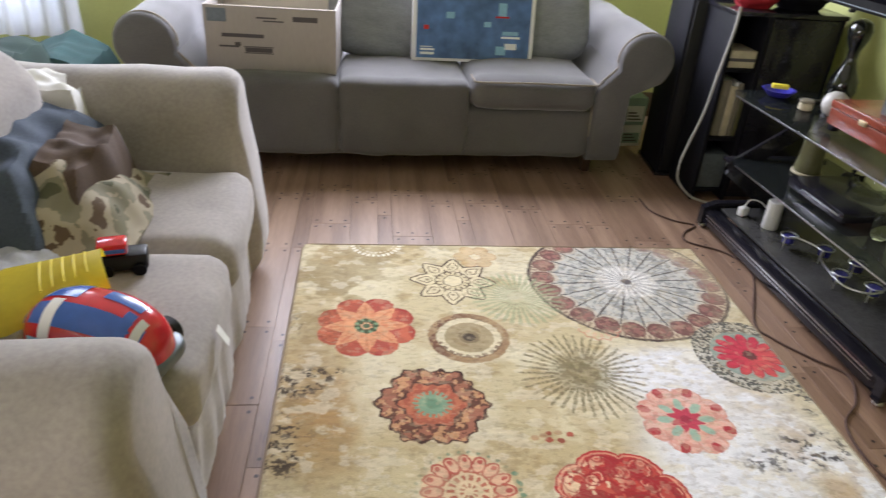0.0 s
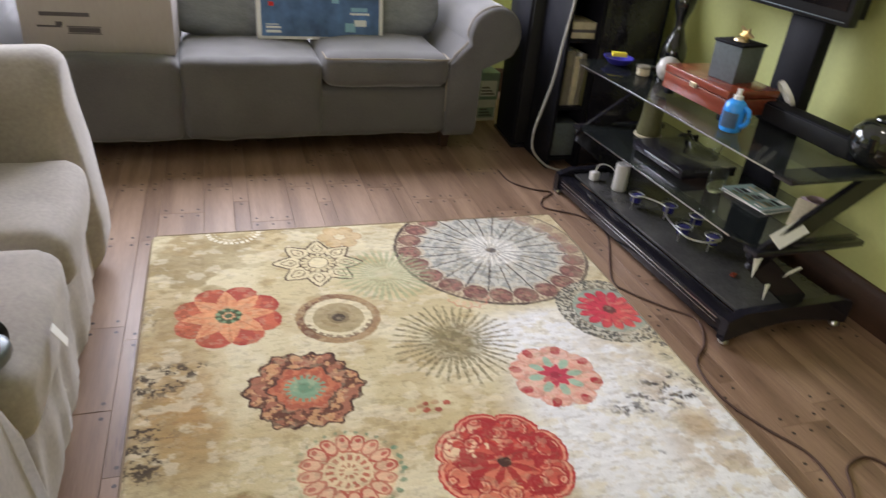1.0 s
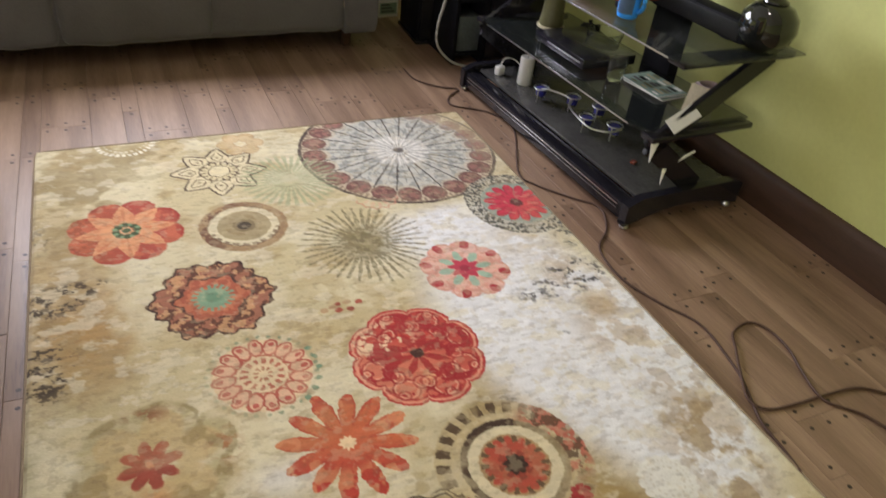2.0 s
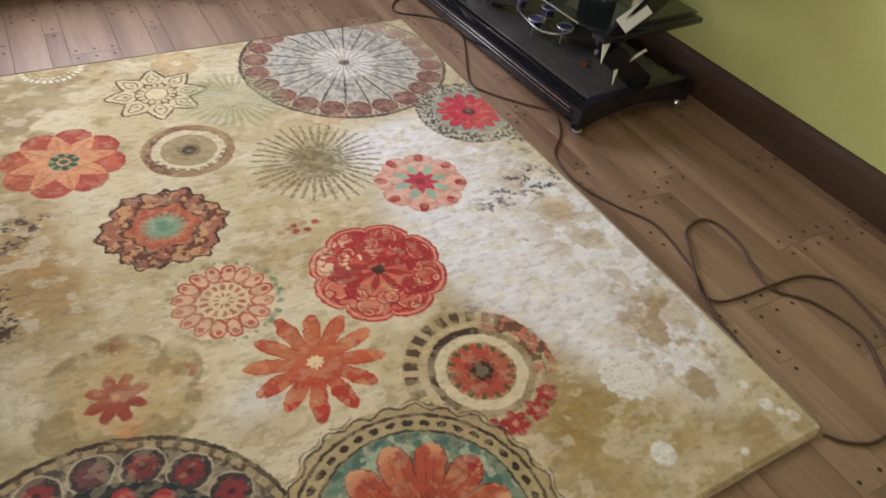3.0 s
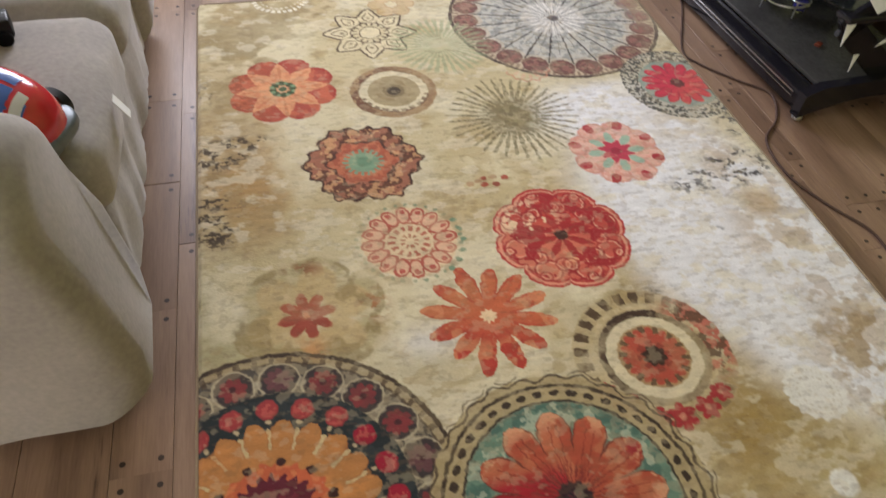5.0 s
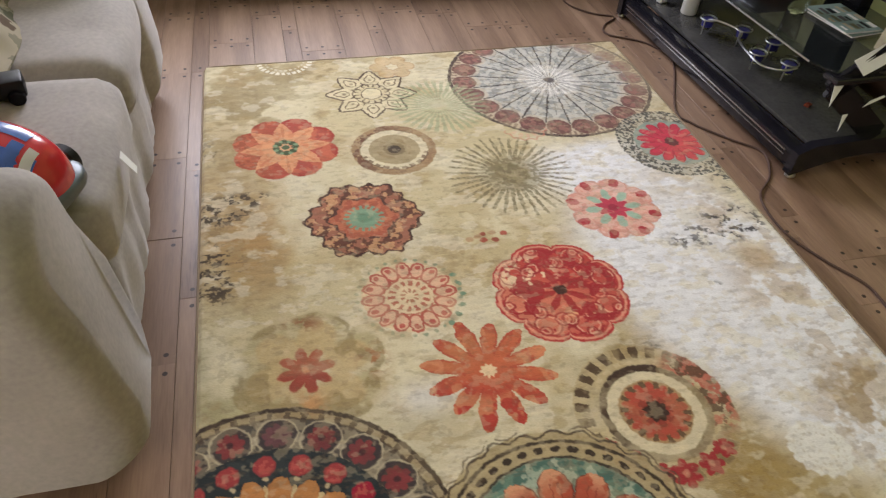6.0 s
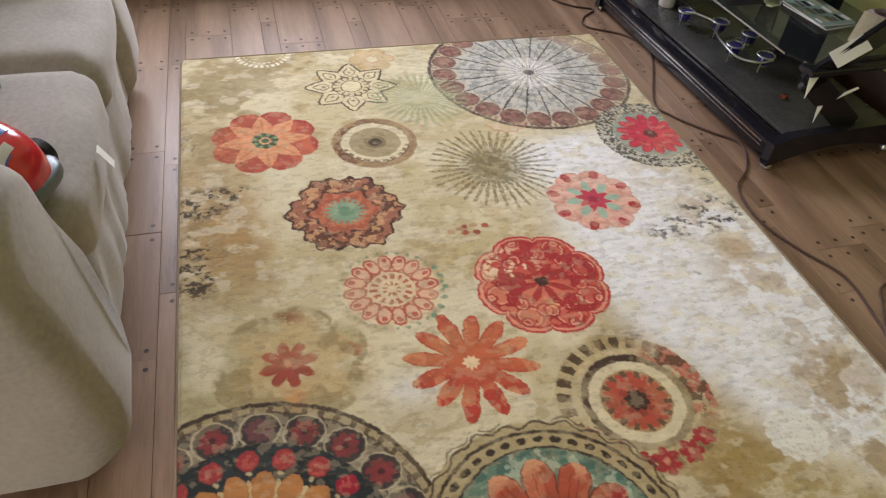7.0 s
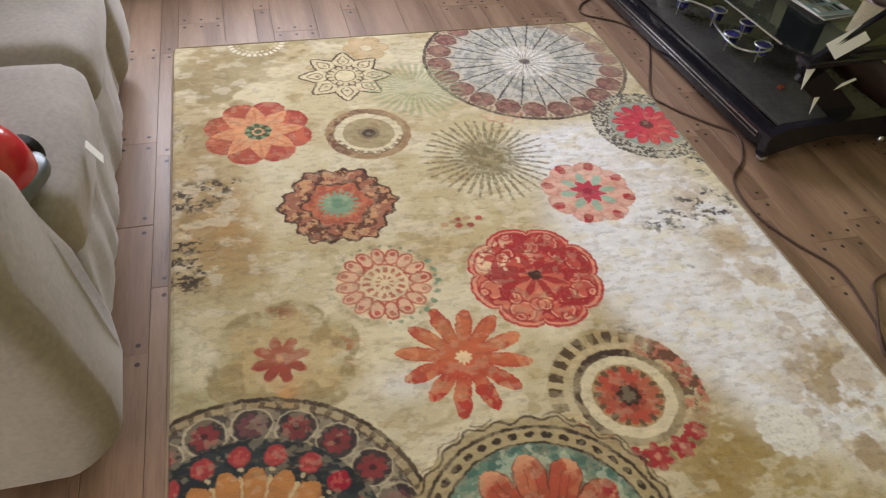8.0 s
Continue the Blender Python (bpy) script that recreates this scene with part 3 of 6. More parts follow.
part("glass_shelf", shelf(0.0, 0.47, 0.04, 1.14, 0.335), SHELFGLASS, stand, "smoked glass middle shelf")
part("glass_shelf", shelf(-0.015, 0.49, -0.06, 1.24, 0.597), SHELFGLASS, stand, "smoked glass top shelf")
part("edge_trim", boxed(-0.002, 0.0005, 0.12, 1.06, 0.337, 0.342, 0.0005), CHROME, stand, "bright shelf edge")
part("edge_trim", boxed(-0.017, -0.0145, 0.02, 1.16, 0.599, 0.604, 0.0005), CHROME, stand, "bright shelf edge")
for y in (-0.02, 1.10):
    part("shelf_bracket", boxed(0.02, 0.50, y, y + 0.075, 0.573, 0.5955, 0.005), BLACK_GLOSS, stand)
    part("shelf_bracket", boxed(0.02, 0.47, y + 0.03, y + 0.09, 0.313, 0.3335, 0.005), BLACK_GLOSS, stand)
part("spine", boxed(0.43, 0.485, 0.42, 0.575, 0.10, 1.02, 0.008), BLACK_MATT, stand, "black upright television mount")
part("mount_plate", boxed(0.40, 0.43, 0.28, 0.60, 0.98, 1.30, 0.004), BLACK_MATT, stand)

tv = thing("television", "black flat-screen television, switched off, on its mount", "television", at_stand(0.36, 0.83, 0.955))
part("body", boxed(0.0, 0.042, -0.555, 0.555, 0.0, 0.64, 0.008), BLACK_PLASTIC, tv)
part("screen", boxed(-0.004, 0.002, -0.535, 0.535, 0.045, 0.62, 0.001), SCREEN, tv)
part("bezel_strip", boxed(-0.006, 0.001, -0.54, 0.54, 0.012, 0.015, 0.001), GREYMETAL, tv, "thin grey strip under the screen")
part("badge", lathe([(0.012, -0.012), (0.014, -0.006), (0.012, 0.0)], 14, (0.008, 0.33, 0.0)), BLACK_PLASTIC, tv)

# paper tags stuck on the leg
def scrap(name, label, m, pts, t=0.0012, mat=PAPER):
    bm = bmesh.new()
    a = [bm.verts.new((x, y, 0.0)) for x, y in pts]
    b = [bm.verts.new((x, y, t)) for x, y in pts]
    k = len(pts)
    for i in range(k):
        bm.faces.new((a[i], a[(i + 1) % k], b[(i + 1) % k], b[i]))
    bm.faces.new(a[::-1])
    bm.faces.new(b)
    bmesh.ops.recalc_face_normals(bm, faces=bm.faces)
    return single(name, bm, mat, label, "paper", m)


TAG = STAND @ pose(0.135, 0.022, 0.385, 40, -28, 0)
scrap("paper_tag", "white paper tag stuck to the stand's leg", TAG, [(-0.055, -0.026), (0.055, -0.026), (0.055, 0.026), (-0.055, 0.026)], mat=TAGWHITE)
scrap("paper_tag", "torn white paper corner on the stand", STAND @ pose(0.03, 0.012, 0.300, 62, 0, 0), [(-0.022, -0.045), (0.026, 0.012), (-0.004, 0.024)])
scrap("paper_tag", "torn white paper corner on the stand", STAND @ pose(0.12, 0.020, 0.190, 62, 0, 0), [(-0.018, -0.038), (0.018, 0.012), (0.0, 0.020)])
scrap("paper_tag", "torn white paper corner on the stand", STAND @ pose(0.21, 0.021, 0.235, 62, -15, 0), [(-0.04, -0.004), (0.04, 0.003), (0.036, 0.010), (-0.01, 0.008)])

# ---- things on the top shelf ----
TOPZ, MIDZ, LOWZ = 0.606, 0.344, 0.101
chest = thing("wooden_box", "red mahogany wooden box with a hinged lid and brass catch", "box", pose(1.885, -0.355, TOPZ, 0, 0, 3))
part("body", boxed(0, 0.215, -0.175, 0.175, 0.022, 0.078, 0.003), REDWOOD, chest)
part("lid", boxed(-0.003, 0.218, -0.178, 0.178, 0.080, 0.108, 0.005), REDWOOD, chest)
part("catch", boxed(-0.008, -0.002, -0.018, 0.018, 0.070, 0.088, 0.002), GOLD, chest, "small brass catch")
for x in (0.02, 0.195):
    for y in (-0.155, 0.155):
        part("foot", boxed(x - 0.014, x + 0.014, y - 0.014, y + 0.014, 0.0, 0.023, 0.003), BLACK_MATT, chest)

urn = thing("canister", "dark grey square metal canister with a golden star on its lid", "canister", pose(2.005, -0.385, TOPZ + 0.108, 0, 0, 12))
bm = bmesh.new()
lev = [(0.052, 0.0), (0.055, 0.004), (0.058, 0.120), (0.058, 0.124)]
rg = [[bm.verts.new((sx * s, sy * s, z)) for sx, sy in ((-1, -1), (1, -1), (1, 1), (-1, 1))] for s, z in lev]
for a, b in zip(rg, rg[1:]):
    for k in range(4):
        bm.faces.new((a[k], a[(k + 1) % 4], b[(k + 1) % 4], b[k]))
bm.faces.new(rg[0][::-1])
bm.faces.new(rg[-1])
part("body", bm, GREYMETAL, urn)
part("lid", boxed(-0.063, 0.063, -0.063, 0.063, 0.1245, 0.134, 0.003), BLACK_MATT, urn)
bm = bmesh.new()
star = [bm.verts.new((0.030 * (1 if k % 2 == 0 else 0.42) * math.cos(k * math.pi / 5), 0.030 * (1 if k % 2 == 0 else 0.42) * math.sin(k * math.pi / 5), 0)) for k in range(10)]
up = [bm.verts.new((v.co.x, v.co.y, 0.010)) for v in star]
for k in range(10):
    bm.faces.new((star[k], star[(k + 1) % 10], up[(k + 1) % 10], up[k]))
bm.faces.new(star[::-1])
bm.faces.new(up)
bmesh.ops.rotate(bm, verts=bm.verts, matrix=Matrix.Rotation(radians(60), 3, "Y"))
part("star", bm, GOLD, urn, "golden star ornament", pose(0.0, -0.01, 0.158))
part("star_base", lathe([(0.026, 0.134), (0.022, 0.142), (0.008, 0.146)], 16), GOLD, urn)

bottle = thing("water_bottle", "bright blue plastic bottle with a spout and grey label", "bottle", pose(1.872, -0.605, TOPZ))
part("body", lathe([(0.028, 0.0), (0.034, 0.004), (0.036, 0.02), (0.036, 0.075), (0.033, 0.092), (0.022, 0.103), (0.014, 0.106)], 24), BLUE_PL, bottle)
part("cap", lathe([(0.015, 0.1065), (0.015, 0.118), (0.008, 0.121), (0.0075, 0.140), (0.0, 0.141)], 18), WHITE, bottle)
part("handle", tube([(0.010, -0.034, 0.088), (0.012, -0.053, 0.078), (0.012, -0.055, 0.045), (0.010, -0.036, 0.025)], 0.0075), BLUE_PL, bottle)
bm = bmesh.new()
seg = [(0.0372 * math.cos(a), 0.0372 * math.sin(a)) for a in (math.radians(165 + 9 * k) for k in range(11))]
lo = [bm.verts.new((x, y, 0.018)) for x, y in seg]
hi = [bm.verts.new((x, y, 0.068)) for x, y in seg]
for k in range(10):
    bm.faces.new((lo[k], lo[k + 1], hi[k + 1], hi[k]))
bmesh.ops.solidify(bm, geom=bm.faces, thickness=0.0006)
part("label", bm, BLUE_GREY, bottle, "grey printed label")

figure = single("ornament", lathe([(0.0, 0.0), (0.050, 0.0), (0.058, 0.03), (0.055, 0.07), (0.034, 0.115), (0.021, 0.155), (0.024, 0.19), (0.042, 0.235), (0.046, 0.268), (0.036, 0.298), (0.014, 0.312), (0.0, 0.313)], 26),
                BLACK_GLAZE, "glossy black hourglass-shaped ceramic ornament", "ornament", pose(2.19, 0.235, TOPZ))
single("ball", lathe([(0.0, 0.0), (0.018, 0.003), (0.036, 0.016), (0.047, 0.04), (0.047, 0.056), (0.038, 0.080), (0.020, 0.093), (0.0, 0.096)], 26), PALE, "round pale ceramic globe behind the wooden box", "ball", pose(1.985, -0.045, TOPZ))
dish = thing("jar", "small pale lidded jar on the glass shelf", "jar", pose(1.925, 0.035, TOPZ))
part("body", lathe([(0.022, 0.0), (0.026, 0.004), (0.026, 0.028), (0.022, 0.030)], 18), CREAM, dish)
part("lid", lathe([(0.027, 0.0305), (0.028, 0.034), (0.024, 0.040), (0.0, 0.042)], 18), DIM_CREAM, dish)
tray = thing("toy_dish", "indigo plastic dish holding a yellow block", "dish", pose(1.905, 0.205, TOPZ, 0, 0, -20))
part("body", lathe([(0.030, 0.0), (0.040, 0.003), (0.062, 0.026), (0.066, 0.030), (0.060, 0.030), (0.036, 0.009), (0.0, 0.008)], 24), NAVY, tray)
part("block", boxed(-0.032, 0.032, -0.014, 0.014, 0.032, 0.050, 0.004), YELLOW, tray)
pen = single("remote_control", boxed(-0.075, 0.075, -0.016, 0.016, 0.0, 0.014, 0.004), BLACK_PLASTIC, "slim black remote control on the shelf", "remote", pose(2.03, 0.12, TOPZ, 0, 0, -25))

bar = thing("soundbar", "long black soundbar lying along the top shelf", "soundbar", STAND @ pose(0.285, 0.03, TOPZ, 0, 0, 0))
part("body", boxed(0.0, 0.075, 0.0, 0.62, 0.004, 0.072, 0.010), BLACK_MATT, bar)
part("grille", boxed(-0.003, 0.001, 0.02, 0.60, 0.012, 0.064, 0.001), BLACK_PLASTIC, bar)
for y in (0.08, 0.54):
    part("foot", boxed(0.01, 0.065, y - 0.02, y + 0.02, 0.0, 0.005, 0.001), BLACK_PLASTIC, bar)
coil = single("cable_coil", tube([(0.036 * math.cos(a * 0.35), 0.046 * math.sin(a * 0.35), 0.004 + 0.0012 * a * 0.2) for a in range(0, 58)], 0.0042, 6, smooth=2), WHITE, "coil of white cable on the soundbar", "cable", pose(2.105, -0.545, TOPZ + 0.100, 55, 0, 70))

pot = thing("teapot", "glossy black glazed round teapot on the shelf", "teapot", pose(2.155, -0.925, TOPZ, 0, 0, 30))
part("body", lathe([(0.040, 0.0), (0.058, 0.006), (0.083, 0.035), (0.092, 0.068), (0.084, 0.105), (0.060, 0.132), (0.036, 0.142)], 32), BLACK_GLAZE, pot)
part("lid", lathe([(0.040, 0.1425), (0.038, 0.148), (0.022, 0.156), (0.010, 0.160), (0.014, 0.170), (0.010, 0.180), (0.0, 0.182)], 24), BLACK_GLAZE, pot)
part("handle", tube([(0.078, 0.0, 0.118), (0.118, 0.0, 0.115), (0.128, 0.0, 0.075), (0.088, 0.0, 0.045)], 0.009), BLACK_GLAZE, pot)
part("spout", tube([(-0.082, 0.0, 0.055), (-0.112, 0.0, 0.080), (-0.122, 0.0, 0.115)], 0.013), BLACK_GLAZE, pot)

single("wall_cord", tube([(2.392, -0.20, 1.02), (2.394, -0.22, 0.90), (2.394, -0.265, 0.78), (2.393, -0.32, 0.71), (2.392, -0.34, 0.64), (2.36, -0.30, 0.54)], 0.003, 6), BLACK_PLASTIC, "thin black cord hanging against the green wall", "cord")

# ---- things on the middle shelf ----
vase = thing("vase", "olive stoneware vase with a pale foot ring", "vase", pose(2.015, 0.030, MIDZ))
part("body", lathe([(0.050, 0.012), (0.052, 0.02), (0.046, 0.06), (0.043, 0.11), (0.046, 0.15), (0.040, 0.168), (0.034, 0.170), (0.034, 0.160)], 28), OLIVE, vase)
part("foot_ring", lathe([(0.054, 0.0), (0.059, 0.004), (0.058, 0.011), (0.050, 0.0125)], 28), CREAM, vase)
pad = thing("game_controller", "black game controller with two grips", "controller", pose(2.125, -0.085, MIDZ, 0, 0, 60))
part("body", cushion(-0.05, 0.05, -0.028, 0.028, 0.004, 0.040, puff=0.006, n=6, crease=0, power=3), BLACK_PLASTIC, pad)
for s in (-1, 1):
    part("grip", tube([(s * 0.045, 0.0, 0.022), (s * 0.066, -0.025, 0.018), (s * 0.070, -0.055, 0.013)], 0.013), BLACK_PLASTIC, pad)
    part("stick", lathe([(0.006, 0.044), (0.006, 0.052), (0.010, 0.054), (0.009, 0.058), (0.0, 0.059)], 12, (s * 0.022, -0.008, 0)), BLACK_MATT, pad)
bowl = single("glass_bowl", lathe([(0.0, 0.0), (0.035, 0.0), (0.060, 0.02), (0.072, 0.055), (0.074, 0.075), (0.070, 0.075), (0.066, 0.055), (0.055, 0.025), (0.0, 0.008)], 28), GLASS, "clear glass bowl on the smoked shelf", "bowl", pose(2.10, -0.235, MIDZ))
console = thing("media_player", "flat black media player with a silver front line", "media player", STAND @ pose(0.10, 0.52, MIDZ, 0, 0, 0))
part("body", boxed(0.0, 0.25, 0.0, 0.33, 0.005, 0.044, 0.005), BLACK_GLOSS, console)
part("front_strip", boxed(-0.002, 0.001, 0.02, 0.24, 0.024, 0.029, 0.0005), CHROME, console)
for x in (0.03, 0.22):
    for y in (0.03, 0.30):
        part("foot", lathe([(0.010, 0.0), (0.010, 0.006)], 10, (x, y, 0)), BLACK_MATT, console)
single("tumbler", lathe([(0.0, 0.0), (0.026, 0.0), (0.029, 0.004), (0.035, 0.085), (0.0335, 0.085), (0.0275, 0.008), (0.0, 0.007)], 24), GLASS, "clear drinking glass on the middle shelf", "glass", pose(1.955, -0.525, MIDZ))
for k, (dx, dy, ang, mt) in enumerate(((0.02, 0.035, 8, GREENBOX), (0.014, 0.043, 3, GREENBOX))):
    mag = thing("magazine", "printed magazine in a small stack on the shelf", "magazine", pose(2.055 + dx, -0.655 + dy, MIDZ + 0.0072 * k, 0, 0, ang), group="magazine stack")
    part("pages", boxed(-0.068, 0.068, -0.098, 0.098, 0.0006, 0.0064, 0.0005), PAPER, mag)
    part("cover", boxed(-0.070, 0.070, -0.100, 0.100, 0.0065, 0.0071, 0), mt, mag)
    for j in range(18):
        x, y = -0.058 + 0.0215 * (j % 6), -0.082 + 0.058 * (j // 6)
        part("print", boxed(x, x + 0.010 + 0.004 * (j % 3), y, y + 0.030 + 0.008 * ((j * 5) % 3), 0.0072, 0.00745, 0), (INK, PAPER, OLIVE, BLACK_MATT, CREAM)[(j * 3 + k) % 5], mag)
mug = thing("mug", "pink and white ceramic mug near the shelf end", "mug", pose(2.14, -0.80, MIDZ))
part("body", lathe([(0.0, 0.0), (0.030, 0.0), (0.036, 0.006), (0.038, 0.085), (0.035, 0.087), (0.033, 0.012), (0.0, 0.008)], 24), PINK, mug)
part("handle", tube([(0.0, 0.036, 0.07), (0.0, 0.060, 0.065), (0.0, 0.060, 0.03), (0.0, 0.036, 0.022)], 0.006), PINK, mug)
single("greeting_card", boxed(-0.002, 0.002, -0.035, 0.035, 0.0, 0.095, 0.0008), CREAM, "cream greeting card leaning on the shelf", "card", pose(2.065, -0.825, MIDZ, 0, 16, 25))

# ---- things on the low shelf ----
candle = thing("candle", "white pillar candle on the low shelf", "candle", pose(1.925, 0.018, LOWZ))
part("wax", lathe([(0.030, 0.0), (0.032, 0.003), (0.031, 0.118), (0.027, 0.122), (0.010, 0.118), (0.0, 0.117)], 24), WHITE, candle)
part("wick", tube([(0, 0, 0.117), (0.001, 0, 0.124), (0.003, 0, 0.130)], 0.0012, 5), INK, candle)
plug = thing("power_adapter", "white power adapter with its cord", "adapter", pose(1.86, 0.13, LOWZ, 0, 0, 20))
part("block", boxed(-0.02, 0.02, -0.015, 0.015, 0.0, 0.04, 0.005), WHITE, plug)
part("cord", tube([(0.0, 0.0, 0.04), (0.015, -0.01, 0.075), (0.05, -0.04, 0.07), (0.09, -0.08, 0.02), (0.12, -0.10, 0.004)], 0.0028, 6), WHITE, plug)
rack = thing("wire_rack", "curved chrome wire rack holding small blue glass cups", "rack", pose(0.01, -0.055, 0))
wave = [(1.885, -0.085, 0.145), (1.905, -0.14, 0.165), (1.965, -0.215, 0.155), (1.925, -0.275, 0.150), (1.905, -0.36, 0.150), (1.915, -0.445, 0.140), (1.965, -0.50, 0.145), (2.02, -0.50, 0.150)]
part("rail", tube(wave, 0.0042, 7), CHROME, rack)
CUPS = ((1.895, -0.10), (1.985, -0.205), (2.045, -0.315), (1.935, -0.385), (2.005, -0.475))
for cx, cy in CUPS:
    ring_ = [(cx + 0.031 * math.cos(a), cy + 0.031 * math.sin(a), 0.158) for a in (2 * math.pi * k / 18 for k in range(19))]
    hoop = part("hoop", tube(ring_, 0.003, 6, smooth=0), CHROME, rack)
    for k in range(2):
        a = k * math.pi + 0.6
        part("post", tube([(cx + 0.031 * math.cos(a), cy + 0.031 * math.sin(a), 0.158), (cx + 0.033 * math.cos(a), cy + 0.033 * math.sin(a), LOWZ + 0.001)], 0.0028, 6, smooth=0), CHROME, hoop)
for k, (cx, cy) in enumerate(CUPS):
    cup = thing("votive_cup", "small glass cup with dark blue wax in a wire hoop", "cup", pose(cx + 0.01, cy - 0.055, LOWZ), group="cups in the wire rack")
    part("glass", lathe([(0.0, 0.018), (0.018, 0.018), (0.022, 0.022), (0.027, 0.075), (0.0255, 0.075), (0.0205, 0.026), (0.0, 0.024)], 20), GLASS, cup)
    part("wax", lathe([(0.0, 0.0245), (0.0195, 0.0265), (0.023, 0.055), (0.0, 0.056)], 20), NAVY, cup)
single("toy_brick", boxed(-0.013, 0.013, -0.009, 0.009, 0.0, 0.009, 0.002), REDWOOD, "small red toy piece on the low shelf", "toy", pose(1.98, -0.72, LOWZ, 0, 0, 25))

# ---- corner behind the stand ----
case = thing("bookcase", "tall narrow black bookcase with an open bay of magazines", "bookcase", pose(1.80, 0.50, 0, 0, 0, 0))
part("back_panel", boxed(0.0, 0.50, 0.26, 0.275, 0.0, 0.86, 0.002), BLACK_MATT, case)
for x in (0.0, 0.155, 0.482):
    part("side_panel", boxed(x, x + 0.018, 0.0, 0.259, 0.0, 0.86, 0.002), BLACK_MATT, case)
for z in (0.04, 0.30, 0.62):
    part("shelf", boxed(0.019, 0.154, 0.005, 0.258, z, z + 0.016, 0.002), BLACK_MATT, case)
part("top", boxed(-0.008, 0.508, -0.008, 0.280, 0.861, 0.880, 0.003), BLACK_GLOSS, case)
part("door", boxed(0.175, 0.480, -0.004, 0.012, 0.02, 0.857, 0.003), BLACK_GLOSS, case)
bk = ((0.052, 0.26, DIM_CREAM), (0.030, 0.235, CREAM), (0.024, 0.25, DIM_CREAM), (0.018, 0.20, OLIVE))
x = 0.022
for k, (w, hgt, mt) in enumerate(bk):
    b = thing("book", "cream-spined book standing in the black bookcase", "book", pose(1.80 + x, 0.525, 0.317), group="books in the bookcase")
    part("pages", boxed(0.002, w - 0.002, 0.003, 0.17, 0.002, hgt - 0.003, 0.001), PAPER, b)
    part("cover", boxed(0.0, w, 0.0, 0.0028, 0.0, hgt, 0.001), mt, b)
    x += w + 0.002
carton = thing("carton", "small cream cardboard carton lying in the bookcase", "box", pose(1.822, 0.515, 0.637))
part("body", boxed(0.0, 0.125, 0.0, 0.16, 0.0, 0.075, 0.003), CREAM, carton)
part("band", boxed(-0.001, 0.126, -0.001, 0.161, 0.028, 0.042, 0.001), INK, carton)
single("storage_case", boxed(0.0, 0.125, 0.0, 0.18, 0.0, 0.17, 0.004), GREYMETAL, "dim stack of dark cases low in the bookcase", "case", pose(1.822, 0.52, 0.0575))
single("red_cushion", cushion(-0.09, 0.09, -0.07, 0.07, 0.0, 0.09, puff=0.02, n=8, power=3), RED_GLOW, "red folded cloth on top of the bookcase", "cloth", pose(1.93, 0.63, 0.881))
single("black_bag", cushion(-0.13, 0.13, -0.09, 0.09, 0.0, 0.16, puff=0.03, n=8, power=3, seed=4), BLACK_MATT, "black bag on top of the bookcase", "bag", pose(2.15, 0.64, 0.881))
spk = thing("loudspeaker", "tall black loudspeaker standing beside the sofa", "loudspeaker", pose(1.735, 0.80, 0, 0, 0, -4))
part("cabinet", boxed(0.0, 0.28, 0.0, 0.30, 0.0, 0.90, 0.006), BLACK_MATT, spk)
part("grille", boxed(0.012, 0.268, -0.014, -0.001, 0.03, 0.87, 0.006), BLACK_PLASTIC, spk)
part("base", boxed(-0.008, 0.288, -0.016, 0.308, -0.0, 0.018, 0.003), BLACK_GLOSS, spk)
single("cable", tube([(1.80, 0.485, 0.90), (1.795, 0.480, 0.80), (1.772, 0.478, 0.62), (1.752, 0.475, 0.45), (1.715, 0.472, 0.30), (1.693, 0.47, 0.20), (1.705, 0.468, 0.11), (1.78, 0.46, 0.035), (1.87, 0.45, 0.005)], 0.0058, 8), CABLE_GREY,
       "grey cable hanging down the bookcase to the floor", "cable")
for k, (z, hgt) in enumerate(((0.0, 0.125), (0.127, 0.155))):
    gb = thing("carton", "pale green and white printed carton, stacked on the floor", "box", pose(1.665, 1.20, z, 0, 0, 6 - 4 * k), group="cartons beside the sofa")
    part("body", boxed(0.0, 0.125, 0.0, 0.2, 0.0, hgt, 0.003), WHITE if k == 0 else GREENBOX, gb)
    part("label", boxed(0.012, 0.113, -0.0012, -0.0002, 0.02, hgt - 0.045, 0), GREENBOX if k == 0 else PAPER, gb)
    for j in range(3):
        part("print", boxed(0.02, 0.10 - 0.015 * j, -0.0022, -0.0014, 0.03 + 0.018 * j, 0.038 + 0.018 * j, 0), INK, gb)

# ---- on the long sofa ----
crate = thing("cardboard_box", "open brown cardboard box with printed sides on the sofa", "box", pose(-0.19, 0.80, 0.462, 0, 0, -2))
H = 0.285
part("front_wall", boxed(-0.29, 0.29, 0.0, 0.006, 0.0, H, 0.001), CARD, crate)
part("back_wall", boxed(-0.29, 0.29, 0.384, 0.390, 0.0, H, 0.001), CARD, crate)
for x in (-0.29, 0.284):
    part("side_wall", boxed(x, x + 0.006, 0.0065, 0.3835, 0.0, H, 0.001), CARD, crate)
part("bottom", boxed(-0.283, 0.283, 0.0065, 0.3835, 0.002, 0.008, 0), CARD, crate)
part("liner", boxed(-0.283, 0.283, 0.0065, 0.010, 0.01, H - 0.001, 0), CARD_IN, crate, "pale inside face")
part("liner", boxed(-0.283, 0.283, 0.3805, 0.3835, 0.01, H - 0.001, 0), CARD_IN, crate, "pale inside face")


